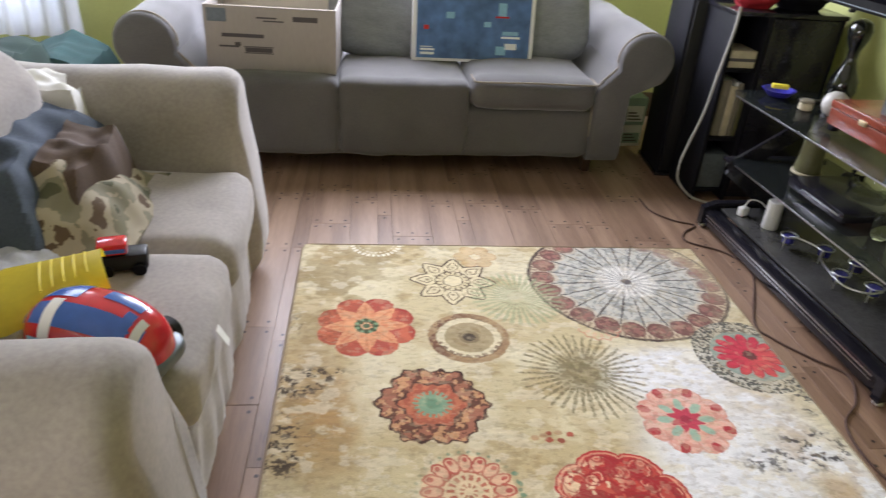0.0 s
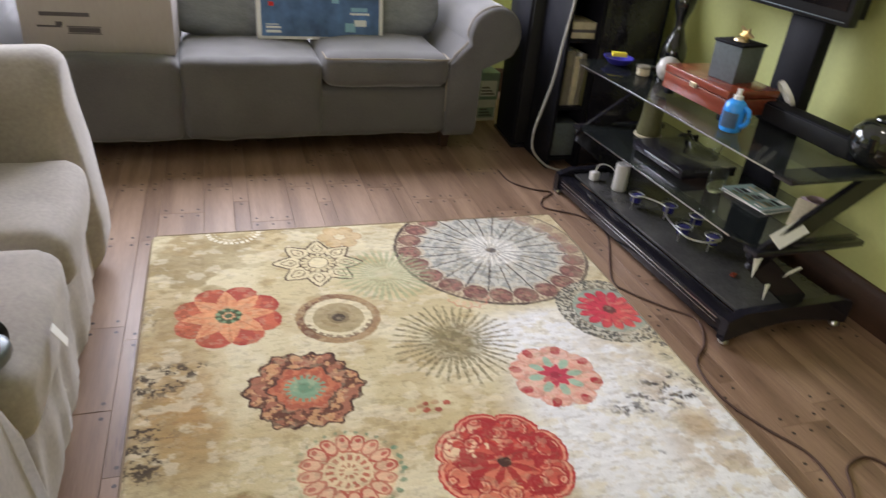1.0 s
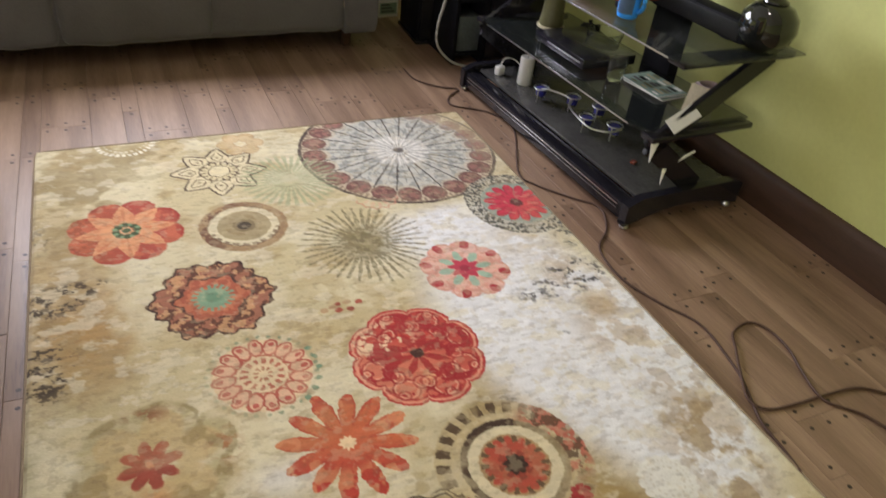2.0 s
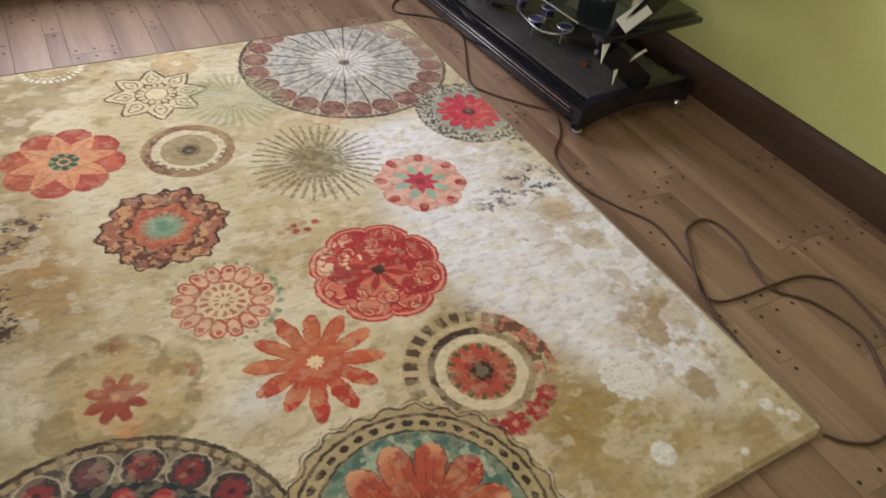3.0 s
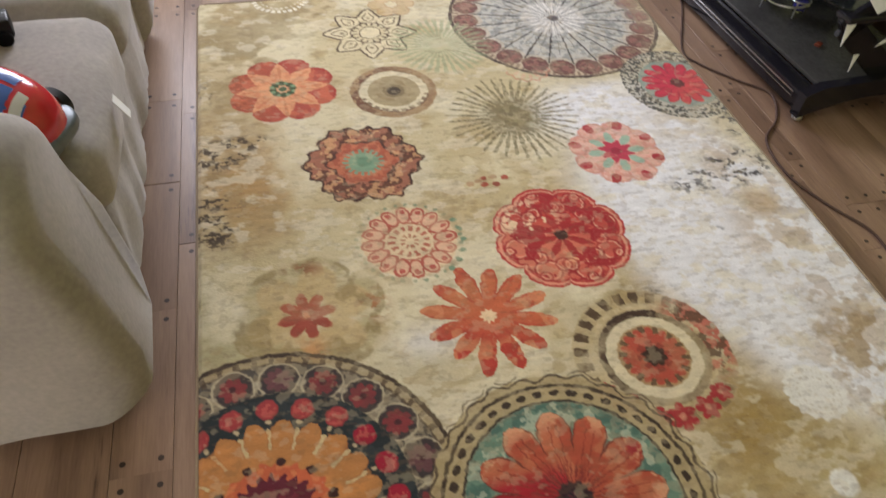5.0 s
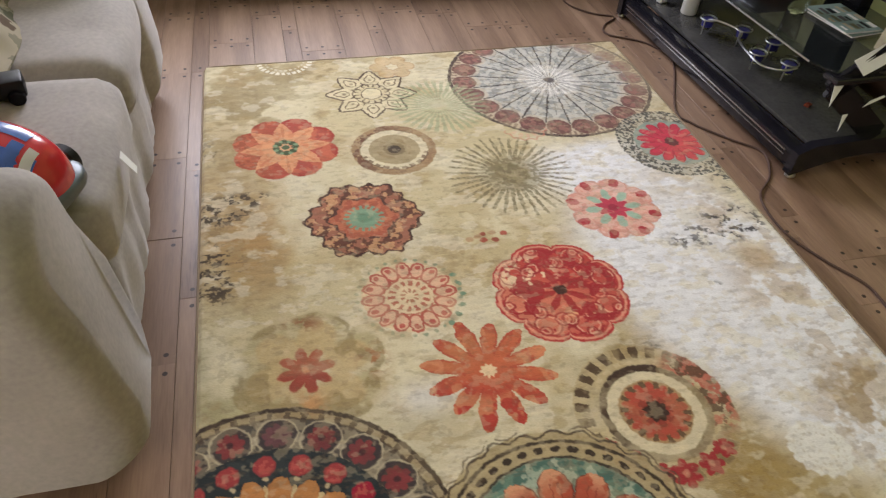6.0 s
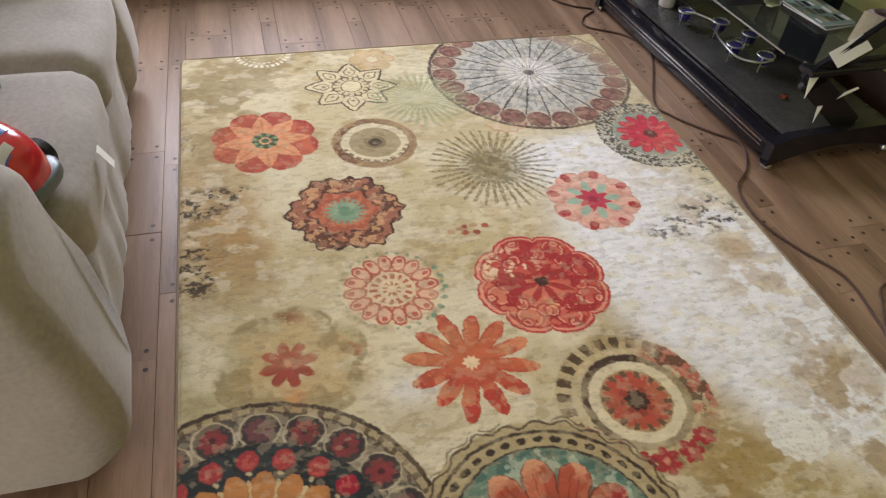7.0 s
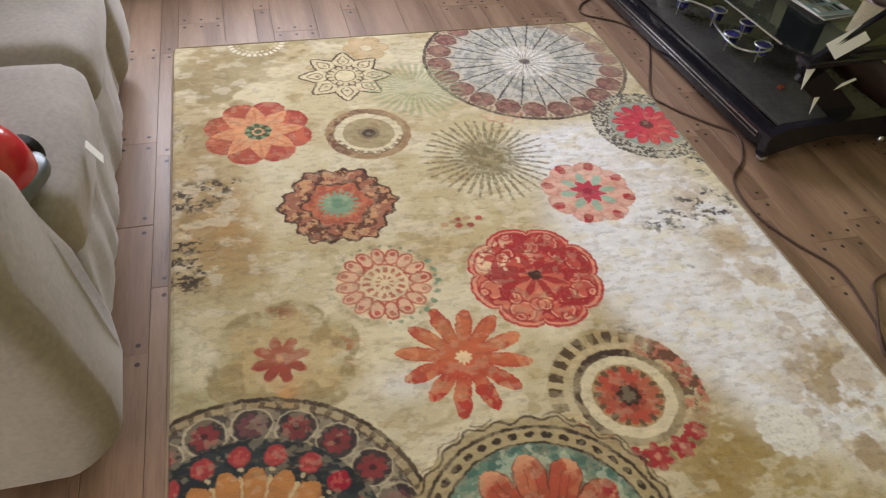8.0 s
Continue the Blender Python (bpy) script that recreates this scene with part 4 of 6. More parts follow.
def flap(x0, x1, y, z, lean, depth, parent):
    bm = boxed(x0, x1, 0.0, depth, 0.0, 0.004, 0.001)
    bmesh.ops.rotate(bm, verts=bm.verts, matrix=Matrix.Rotation(radians(lean), 3, "X"))
    bmesh.ops.translate(bm, verts=bm.verts, vec=(0, y, z))
    return part("flap", bm, CARD_IN, parent, "pale folded-in flap")


flap(-0.28, 0.28, 0.012, H - 0.002, -42, 0.12, crate)
flap(-0.28, 0.28, 0.385, H - 0.002, 118, 0.15, crate)
for x0, x1, z0, z1 in ((-0.275, -0.19, 0.215, 0.272), (-0.215, -0.03, 0.150, 0.166), (-0.23, -0.14, 0.105, 0.113), (-0.16, -0.135, 0.113, 0.128), (-0.12, 0.01, 0.080, 0.084), (-0.12, 0.01, 0.108, 0.112), (-0.115, 0.005, 0.086, 0.106),
                       (-0.06, 0.03, 0.235, 0.242), (0.10, 0.21, 0.228, 0.250), (-0.03, 0.06, 0.222, 0.228)):
    part("print", boxed(x0, x1, -0.0012, -0.0003, z0, z1, 0), INK if z1 - z0 < 0.03 else GREYMETAL, crate)

panel = thing("television_carton", "flat blue and white printed television carton leaning on the sofa back", "box", pose(0.765, 1.055, 0.480, -9, 0, 1))
part("body", boxed(-0.305, 0.305, 0.0, 0.085, 0.0, 0.46, 0.003), PAPER, panel)
# blue lightened to hold the haze and gloss lying over the print
_pb = Mat("blue_photo_print", (0.09, 0.18, 0.40), 0.35, var=0.55, scale=4, fine=16, bump=0.0, coat=0.3)
part("picture", boxed(-0.285, 0.285, -0.0012, -0.0003, 0.014, 0.45, 0), _pb.m, panel, "glossy blue printed picture")
for x0, x1, z0, z1, mt in ((-0.265, -0.195, 0.030, 0.042, PAPER), (-0.265, -0.195, 0.050, 0.060, PAPER), (-0.265, -0.205, 0.066, 0.070, PAPER), (0.14, 0.235, 0.118, 0.128, PAPER), (0.145, 0.225, 0.134, 0.152, LIGHTBLUE), (0.16, 0.22, 0.065, 0.095, PAPER),
                           (0.115, 0.165, 0.038, 0.080, LIGHTBLUE), (0.105, 0.175, 0.215, 0.223, RED_PL), (0.12, 0.16, 0.224, 0.285, LIGHTBLUE), (-0.02, 0.20, 0.345, 0.352, PAPER), (-0.02, 0.18, 0.362, 0.366, PAPER), (0.205, 0.265, 0.335, 0.385, RED_PL),
                           (0.05, 0.085, 0.170, 0.195, LIGHTBLUE), (-0.14, -0.10, 0.205, 0.235, LIGHTBLUE), (-0.25, -0.225, 0.15, 0.17, RED_PL)):
    part("print", boxed(x0, x1, -0.0022, -0.0013, z0, z1, 0), mt, panel)


def pillow(name, label, m, w, hgt, t, mat, seed):
    bm = bmesh.new()
    bmesh.ops.create_uvsphere(bm, u_segments=36, v_segments=22, radius=1.0)
    for v in bm.verts:
        x, y, z = v.co
        sx = math.copysign(abs(x) ** 0.55, x) * w / 2
        sz = math.copysign(abs(z) ** 0.55, z) * hgt / 2
        q = Vector((sx, y * t / 2, sz))
        fold = noise.noise(Vector((sx * 3 + sz * 9 + seed, sz * 4, seed)))
        q.y += 0.018 * fold * (1 if y < 0 else 0.3)
        q += 0.006 * noise.noise_vector(q * 14 + Vector((seed, 0, 0)))
        v.co = q
    return single(name, bm, mat, label, "cushion", m)


pillow("cushion", "grey satin scatter cushion with diagonal creases", pose(0.30, 1.20, 0.67, -12, 6, 4), 0.52, 0.44, 0.15, SATIN, 3)
pillow("cushion", "grey satin scatter cushion with diagonal creases", pose(1.13, 1.22, 0.67, -12, -6, -6), 0.50, 0.44, 0.15, SATIN, 8)
single("blanket", drape(-1.55, -0.95, 0.75, 1.35, lambda u, v: 0.46 + 0.06 * v - 0.25 * abs(u - 0.6), 0.005, n=24, seed=5, folds=6), TEAL, "teal blanket heaped on the floor beside the sofa arm", "blanket")
single("jacket", drape(-1.70, -1.10, 0.45, 0.95, lambda u, v: 0.55 - 0.35 * (u - 0.6) ** 2, 0.005, n=24, seed=9, folds=6), DARKGREEN, "dark green jacket dropped beside the sofa", "jacket")

# ---- on the loveseat ----
SEAT = 0.474
single("camouflage_jacket", drape(-0.70, -0.33, -0.99, -0.42, lambda u, v: 0.150 * math.exp(-((u - 0.4) ** 2) / 0.25 - ((v - 0.55) ** 2) / 0.25) + 0.04 * (1 - u), SEAT, n=44, seed=2, folds=6, rough=0.055), CAMO, "crumpled camouflage jacket on the loveseat", "jacket")
single("trousers", drape(-1.02, -0.50, -1.00, -0.30, lambda u, v: 0.24 - 0.07 * u + 0.02 * v, SEAT, n=48, seed=7, folds=5, rough=0.06), DENIM, "faded dark denim trousers heaped on the loveseat", "trousers")
single("brown_shirt", drape(-0.60, -0.42, -0.86, -0.46, lambda u, v: 0.20 - 0.03 * u, SEAT, n=34, seed=11, folds=8, rough=0.04), BROWNCLOTH, "crumpled brown shirt in the clothes heap", "shirt")
single("white_shirt", drape(-0.82, -0.56, -0.44, -0.20, lambda u, v: 0.265 - 0.03 * u, SEAT, n=34, seed=13, folds=8, rough=0.04), WHITECLOTH, "white cotton shirt draped by the sofa arm", "shirt")
qb = drape(-1.02, -0.43, -1.30, -0.90, lambda u, v: 0.05, SEAT, n=44, seed=17, folds=4, rough=0.01)
for v in qb.verts:
    if v.co.z > SEAT + 0.02:
        v.co.z += 0.012 * abs(math.sin((v.co.x + v.co.y) * 42) * math.sin((v.co.x - v.co.y) * 42))
single("quilted_pad", qb, QUILT, "pale grey quilted pad lying on the loveseat", "quilt")

scoop = thing("toy_scoop", "bright yellow plastic toy scoop on the loveseat", "toy", pose(-0.475, -1.195, SEAT + 0.052, 0, -9, 22))
bm = bmesh.new()
sec = []
for k in range(17):
    u = k / 16
    x = -0.24 + 0.44 * u
    w = 0.062 + 0.066 * (1 - abs(2 * u - 1.1))
    sec.append([bm.verts.new((x, w * math.cos(a), 0.045 * math.sin(a) * (0.6 + 0.4 * u))) for a in (math.pi + math.pi * j / 10 for j in range(11))])
for a, b in zip(sec, sec[1:]):
    for j in range(10):
        bm.faces.new((a[j], a[j + 1], b[j + 1], b[j]))
bm.faces.new(sec[0])
bmesh.ops.solidify(bm, geom=bm.faces, thickness=0.005)
bmesh.ops.rotate(bm, verts=bm.verts, matrix=Matrix.Rotation(radians(180), 3, "X"))
bmesh.ops.recalc_face_normals(bm, faces=bm.faces)
part("bowl", bm, YELLOW, scoop)
for k in range(5):
    x = 0.08 + 0.022 * k
    u = (x + 0.24) / 0.44
    w = 0.062 + 0.066 * (1 - abs(2 * u - 1.1))
    arc = [(x, w * math.cos(a), 0.046 * math.sin(a) * (0.6 + 0.4 * u)) for a in (radians(55 + 10 * j) for j in range(8))]
    part("ridge", tube(arc, 0.0022, 6), YELLOW, scoop)


toy = thing("toy_car", "shiny red toy car with blue and white markings on the loveseat", "toy car", pose(-0.252, -1.312, SEAT - 0.002, 0, 0, -20) @ Matrix.Diagonal((1.08, 1.08, 1.16, 1)))


def shellform(hx, hy, hz, z0, power=2.6, zlow=0.0):
    bm = bmesh.new()
    bmesh.ops.create_uvsphere(bm, u_segments=40, v_segments=24, radius=1.0)
    for v in bm.verts:
        x, y, z = v.co
        s = (abs(x) ** power + abs(y) ** power + abs(z) ** power) ** (-1 / power)
        v.co = Vector((x * s * hx, y * s * hy, max(zlow, z * s) * hz + z0))
    return bm


part("body", shellform(0.135, 0.080, 0.098, 0.028, 2.5), RED_PL, toy)
part("bumper", shellform(0.139, 0.083, 0.020, 0.026, 4.0, -1), GREYMETAL, toy, "grey plastic skirt")


def band(x0, x1, a0, a1, mat, name="marking", lift=1.012, label=""):
    """A printed patch on the rounded body between x0 and x1 and two angles about its length."""
    bm = bmesh.new()
    grid = []
    for i in range(9):
        x = x0 + (x1 - x0) * i / 8
        row = []
        for j in range(9):
            a = math.radians(a0 + (a1 - a0) * j / 8)
            y, z = math.cos(a), math.sin(a)
            t = max(1e-4, 1 - abs(x / 0.135) ** 2.5) / (abs(y) ** 2.5 + abs(z) ** 2.5)
            s = t ** (1 / 2.5) * lift
            row.append(bm.verts.new((x, y * s * 0.080, z * s * 0.098 + 0.028)))
        grid.append(row)
    for a, b in zip(grid, grid[1:]):
        for j in range(8):
            bm.faces.new((a[j], a[j + 1], b[j + 1], b[j]))
    return part(name, bm, mat, toy, label)


band(-0.115, 0.112, 106, 136, BLUE_PRINT)
band(0.098, 0.110, 92, 150, WHITE, lift=1.02)
band(-0.06, -0.035, 102, 150, PAPER, lift=1.02)
band(-0.10, -0.02, 62, 96, BLUE_PRINT)
band(-0.105, -0.055, 20, 52, LIGHTBLUE)
band(-0.09, -0.03, 150, 170, LIGHTBLUE)
band(0.02, 0.09, 66, 86, BLUE_PRINT)
band(0.03, 0.06, 142, 164, PAPER)
band(0.075, 0.092, 92, 168, BLUE_PRINT, lift=1.015)
for x in (-0.08, 0.08):
    for s in (-1, 1):
        wh = lathe([(0.0, -0.012), (0.024, -0.012), (0.028, -0.008), (0.028, 0.008), (0.024, 0.012), (0.0, 0.012)], 20)
        bmesh.ops.rotate(wh, verts=wh.verts, matrix=Matrix.Rotation(radians(90), 3, "X"))
        bmesh.ops.translate(wh, verts=wh.verts, vec=(x, s * 0.078, 0.028))
        part("wheel", wh, BLACK_PLASTIC, toy)
blk = thing("toy_truck", "small black and red toy truck on the seat cushion", "toy", pose(-0.31, -0.985, SEAT + 0.004, 0, 0, 15))
part("body", boxed(-0.055, 0.055, -0.028, 0.028, 0.012, 0.052, 0.006), BLACK_PLASTIC, blk)
part("cab", boxed(-0.050, 0.015, -0.026, 0.026, 0.053, 0.082, 0.006), RED_PL, blk)
part("stripe", boxed(-0.045, 0.010, -0.0275, 0.0275, 0.060, 0.070, 0.001), BLUE_PRINT, blk)
for x in (-0.035, 0.035):
    for s in (-1, 1):
        wh = lathe([(0.0, -0.007), (0.014, -0.007), (0.016, -0.004), (0.016, 0.004), (0.014, 0.007), (0.0, 0.007)], 16)
        bmesh.ops.rotate(wh, verts=wh.verts, matrix=Matrix.Rotation(radians(90), 3, "X"))
        bmesh.ops.translate(wh, verts=wh.verts, vec=(x, s * 0.031, 0.016))
        part("wheel", wh, BLACK_MATT, blk)
scrap("paper_scrap", "small white scrap of paper on the cushion edge", pose(-0.060, -1.165, 0.424, 0, 62, 8), [(-0.024, -0.015), (0.024, -0.017), (0.026, 0.012), (-0.020, 0.016)])

# ---- cables on the floor ----
CZ = 0.0045
FAR_LINE = [(1.544, 0.485), (1.552, 0.355), (1.627, 0.260), (1.706, 0.215), (1.628, 0.143), (1.611, 0.061), (1.739, -0.035), (1.772, -0.199), (1.618, -0.524), (1.632, -0.622), (1.715, -0.735), (1.785, -0.822), (1.732, -0.945), (1.640, -1.040), (1.619, -1.189), (1.660, -1.320), (1.719, -1.441), (1.700, -1.580), (1.678, -1.657), (1.622, -1.780), (1.612, -1.860), (1.600, -1.930)]
single("cable", tube([(x, y, CZ) for x, y in FAR_LINE], 0.0037, 7), CABLE, "thin brown cable running along the rug from the stand", "cable")
LOOP = [(1.585, -2.157), (1.620, -2.195), (1.680, -2.223), (1.770, -2.215), (1.819, -2.171), (1.900, -2.070), (1.937, -1.988), (1.910, -1.863), (1.843, -1.783), (1.865, -1.690), (1.900, -1.606), (1.905, -1.520), (1.866, -1.479), (1.790, -1.500), (1.741, -1.560), (1.670, -1.660), (1.637, -1.720), (1.670, -1.755), (1.749, -1.767), (1.870, -1.770), (1.965, -1.779), (2.020, -1.810), (2.043, -1.853), (2.020, -1.980), (1.979, -2.073), (1.950, -2.250), (2.000, -2.500), (2.150, -2.700)]
single("cable", tube([(x, y, CZ + (0.006 if 13 < k < 17 else 0.0)) for k, (x, y) in enumerate(LOOP)], 0.0037, 7), CABLE, "thin brown cable lying in loops on the floor", "cable")

# ---- patterned rug ----
RUG_W, RUG_L, CELL = 1.60, 2.15, 0.0022
nx, ny = int(RUG_W / CELL) + 1, int(RUG_L / CELL) + 1
full_x, full_y = np.meshgrid(np.linspace(0, RUG_W, nx), -np.linspace(0, RUG_L, ny))


def lattice(x, y, size, seed):
    """Smooth random values between 0 and 1 with patches of the given size in metres."""
    rs = np.random.RandomState(seed)
    table = rs.rand(257, 257)
    u, v = x / size + 500.3, y / size + 500.7
    i, j = np.floor(u).astype(int), np.floor(v).astype(int)
    f, g = u - i, v - j
    f, g = f * f * (3 - 2 * f), g * g * (3 - 2 * g)
    a, b = table[i % 257, j % 257], table[(i + 1) % 257, j % 257]
    c, d = table[i % 257, (j + 1) % 257], table[(i + 1) % 257, (j + 1) % 257]
    return (a * (1 - f) + b * f) * (1 - g) + (c * (1 - f) + d * f) * g


def cloud(x, y, size, seed, octaves=4):
    total, weight, amp = 0, 0, 1.0
    for k in range(octaves):
        total = total + amp * lattice(x, y, size / 2 ** k, seed + k)
        weight, amp = weight + amp, amp * 0.55
    return total / weight


def step(a, b, x):
    t = np.clip((x - a) / (b - a), 0, 1)
    return t * t * (3 - 2 * t)


full_wx = full_x + 0.005 * (cloud(full_x, full_y, 0.03, 11, 2) - 0.5) + 0.0050 * (lattice(full_x, full_y, 0.0075, 13) - 0.5)
full_wy = full_y + 0.005 * (cloud(full_x, full_y, 0.03, 15, 2) - 0.5) + 0.0032 * (lattice(full_x, full_y, 0.0065, 17) - 0.5)
full_wear = cloud(full_x, full_y, 0.05, 31, 4)
full_weave = cloud(full_x * 0.35, full_y, 0.012, 41, 2)
canvas = np.zeros((ny, nx, 3)) + lin(220, 208, 172)


def focus(x=0.8, y=-1.07, rad=9.0):
    """Turns the printing to a square round (x, y), or to the whole rug."""
    global win, gx, gy, wob_x, wob_y, wear, weave
    i0, i1 = max(0, int((x - rad) / CELL)), min(nx, int((x + rad) / CELL) + 2)
    j0, j1 = max(0, int((-y - rad) / CELL)), min(ny, int((-y + rad) / CELL) + 2)
    win = (slice(j0, j1), slice(i0, i1))
    gx, gy, wob_x, wob_y, wear, weave = (a[win] for a in (full_x, full_y, full_wx, full_wy, full_wear, full_weave))


def lay(mask, rgb, alpha=1.0, worn=0.0):
    """Prints a colour where mask is 1; worn lets the ground through in patches."""
    a = np.clip(mask, 0, 1) * alpha
    if worn:
        a = a * (1 - worn * step(0.46, 0.62, wear))
    c = np.array(lin(*rgb)) if not isinstance(rgb, np.ndarray) else rgb
    tone = 0.86 + 0.28 * weave[..., None]
    canvas[win] = canvas[win] * (1 - a[..., None]) + c * tone * a[..., None]


def grain(size, seed, lo=0.5, hi=0.58, octaves=3):
    return step(lo, hi, cloud(gx, gy, size, seed, octaves))


def spot(x, y, rx, ry, soft=1.0):
    return np.exp(-(((gx - x) / rx) ** 2 + ((gy - y) / ry) ** 2) * soft)


def polar(x, y, turn=0.0):
    dx, dy = wob_x - x, wob_y - y
    return np.hypot(dx, dy), np.arctan2(dy, dx) - radians(turn)


def petal(th, n):
    """0 on each of n axes, the first at angle 0; 1 halfway between two."""
    return 1 - np.abs(((th * n / (2 * math.pi)) % 1.0) - 0.5) * 2


def fold(r, th, n):
    """Place along and across the nearest of n axes."""
    w = 2 * math.pi / n
    d = ((th + w / 2) % w) - w / 2
    return r * np.cos(d), r * np.sin(d)


def leaf(r, th, n, r0, r1, half):
    """n rounded petals from r0 to r1: below 1 inside."""
    ax, lat = fold(r, th, n)
    return np.sqrt((np.abs(ax - (r0 + r1) / 2) / ((r1 - r0) / 2)) ** 2.4 + (lat / half) ** 2)


def ogee(r, th, n, r0, r1, half, wide=0.42, tip=0.8):
    """n pointed petals: metres outside the outline, negative inside."""
    ax, lat = fold(r, th, n)
    s = np.clip((ax - r0) / (r1 - r0), 0, 1)
    w = np.where(s < wide, np.sin(math.pi / 2 * np.clip(s / wide, 0, 1)) ** 0.6, np.clip(1 - (s - wide) / (1 - wide), 0, 1) ** tip)
    return np.where((ax < r0) | (ax > r1), 0.05, np.abs(lat) - half * w)


def club(r, th, n, r0, r1, half):
    """n petals that widen towards a round end: below 1 inside."""
    ax, lat = fold(r, th, n)
    s = np.clip((ax - r0) / (r1 - r0), 0, 1)
    w = half * np.where(s < 0.72, 0.30 + 0.70 * (s / 0.72) ** 0.8, np.sqrt(np.clip(1 - ((s - 0.72) / 0.28) ** 2, 0, 1)))
    return np.where((ax < r0) | (ax > r1), 9.0, np.abs(lat) / np.maximum(w, 1e-4))


def ring(r, a, b, soft=0.002):
    return step(a - soft, a + soft, r) * (1 - step(b - soft, b + soft, r))


def disc(r, a, soft=0.002):
    return 1 - step(a - soft, a + soft, r)


def dots(x, y, n, rad, size, turn=0.0, first=0, count=None):
    m = 0
    for k in range(first, first + (count or n)):
        a = radians(turn) + 2 * math.pi * k / n
        m = np.maximum(m, disc(np.hypot(wob_x - x - rad * math.cos(a), wob_y - y - rad * math.sin(a)), size, 0.0018))
    return m


# ground: clouded cream, golden and olive stains, a pale whitish field on one side
focus()
c1, c2, c3 = cloud(gx, gy, 0.34, 51, 5), cloud(gx, gy, 0.16, 61, 5), cloud(gx * 0.5, gy, 0.05, 71, 4)
lay(step(0.46, 0.62, c1), (196, 178, 132), 0.6)
lay(step(0.52, 0.64, c2), (180, 152, 102), 0.40)
lay(step(0.50, 0.66, cloud(gx, gy, 0.2, 81, 5)), (224, 214, 184), 0.7)
far_band = np.clip(spot(0.10, -0.28, 0.28, 0.22) + spot(0.45, -0.08, 0.30, 0.10) + 0.6 * spot(0.12, -0.52, 0.10, 0.20), 0, 1)
lay(far_band * step(0.44, 0.54, cloud(gx * 0.6, gy, 0.09, 85, 4)), (146, 124, 78), 0.75)
lay(spot(0.12, -1.00, 0.20, 0.26) * step(0.30, 0.60, c2), (172, 134, 80), 0.95)
lay(spot(0.05, -0.85, 0.12, 0.30) * step(0.40, 0.58, c3), (156, 128, 78), 0.7)
lay(spot(0.08, -1.45, 0.16, 0.26) * step(0.32, 0.6, c2), (164, 154, 112), 0.9)
lay(spot(0.30, -1.25, 0.10, 0.10) * step(0.35, 0.6, c2), (190, 176, 138), 0.6)
lay(spot(0.76, -1.05, 0.10, 0.16) * step(0.44, 0.56, cloud(gx, gy, 0.06, 87, 4)), (182, 158, 112), 0.6)
lay(spot(0.45, -1.62, 0.12, 0.08) * step(0.4, 0.55, c2), (196, 188, 160), 0.7)
lay(spot(1.12, -1.88, 0.24, 0.20) * step(0.28, 0.52, c2), (158, 128, 66), 0.97)
lay(spot(1.02, -1.50, 0.24, 0.10) * step(0.34, 0.55, c2), (172, 148, 96), 0.9)
lay(spot(1.18, -1.70, 0.08, 0.22) * step(0.34, 0.55, c3), (172, 146, 90), 0.8)
lay(spot(1.28, -2.05, 0.32, 0.14) * step(0.32, 0.56, c3), (176, 154, 102), 0.85)
lay(spot(0.90, -0.55, 0.10, 0.06), (188, 170, 126), 0.5)
pale = np.clip(spot(1.22, -1.22, 0.25, 0.34) + spot(1.36, -1.60, 0.20, 0.28) + 0.9 * spot(1.22, -0.80, 0.24, 0.14) + 0.95 * spot(1.47, -1.50, 0.15, 0.46) + 0.45 * spot(0.5, -1.55, 0.16, 0.08), 0, 1)
lay(step(0.20, 0.75, pale * (0.7 + 0.6 * c2)), (240, 239, 242), 0.98)
lay(step(0.3, 0.9, pale) * step(0.53, 0.60, cloud(gx, gy, 0.085, 91, 6)) * step(1.46, 1.60, gx - 0.12 * gy), (200, 180, 154), 0.65)
lay(step(0.2, 0.8, pale) * step(0.55, 0.60, cloud(gx, gy, 0.045, 93, 5)) * step(1.46, 1.6, gx - 0.1 * gy), (184, 162, 134), 0.5)
lay(step(0.15, 0.7, spot(1.50, -1.90, 0.18, 0.30)) * step(0.47, 0.57, cloud(gx, gy, 0.085, 95, 5)), (172, 146, 106), 0.85)
lay(step(0.4, 0.9, spot(1.47, -1.28, 0.08, 0.09)) * step(0.40, 0.5, c3), (190, 164, 126), 0.85)
lay(spot(1.44, -0.92, 0.12, 0.08) * step(0.4, 0.55, c3), (208, 190, 158), 0.8)
lay(step(0.56, 0.64, cloud(gx * 0.45, gy, 0.022, 217, 4)) * step(0.42, 0.6, c2) * (1 - pale), (168, 144, 100), 0.5)
lay(step(0.57, 0.66, cloud(gx * 0.7, gy, 0.04, 219, 4)), (228, 218, 192), 0.45)
# dark speckled patches at the rims
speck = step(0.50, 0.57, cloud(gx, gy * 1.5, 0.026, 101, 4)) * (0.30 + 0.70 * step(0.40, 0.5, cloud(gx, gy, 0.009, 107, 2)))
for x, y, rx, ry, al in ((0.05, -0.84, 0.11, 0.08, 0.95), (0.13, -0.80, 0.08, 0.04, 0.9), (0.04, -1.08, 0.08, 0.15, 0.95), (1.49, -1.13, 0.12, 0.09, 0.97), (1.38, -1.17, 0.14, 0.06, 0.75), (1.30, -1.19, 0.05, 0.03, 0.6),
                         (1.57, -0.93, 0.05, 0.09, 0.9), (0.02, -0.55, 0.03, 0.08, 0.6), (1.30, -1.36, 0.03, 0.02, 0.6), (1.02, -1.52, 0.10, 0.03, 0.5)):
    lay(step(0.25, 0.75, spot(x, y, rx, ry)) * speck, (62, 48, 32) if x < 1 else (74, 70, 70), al)

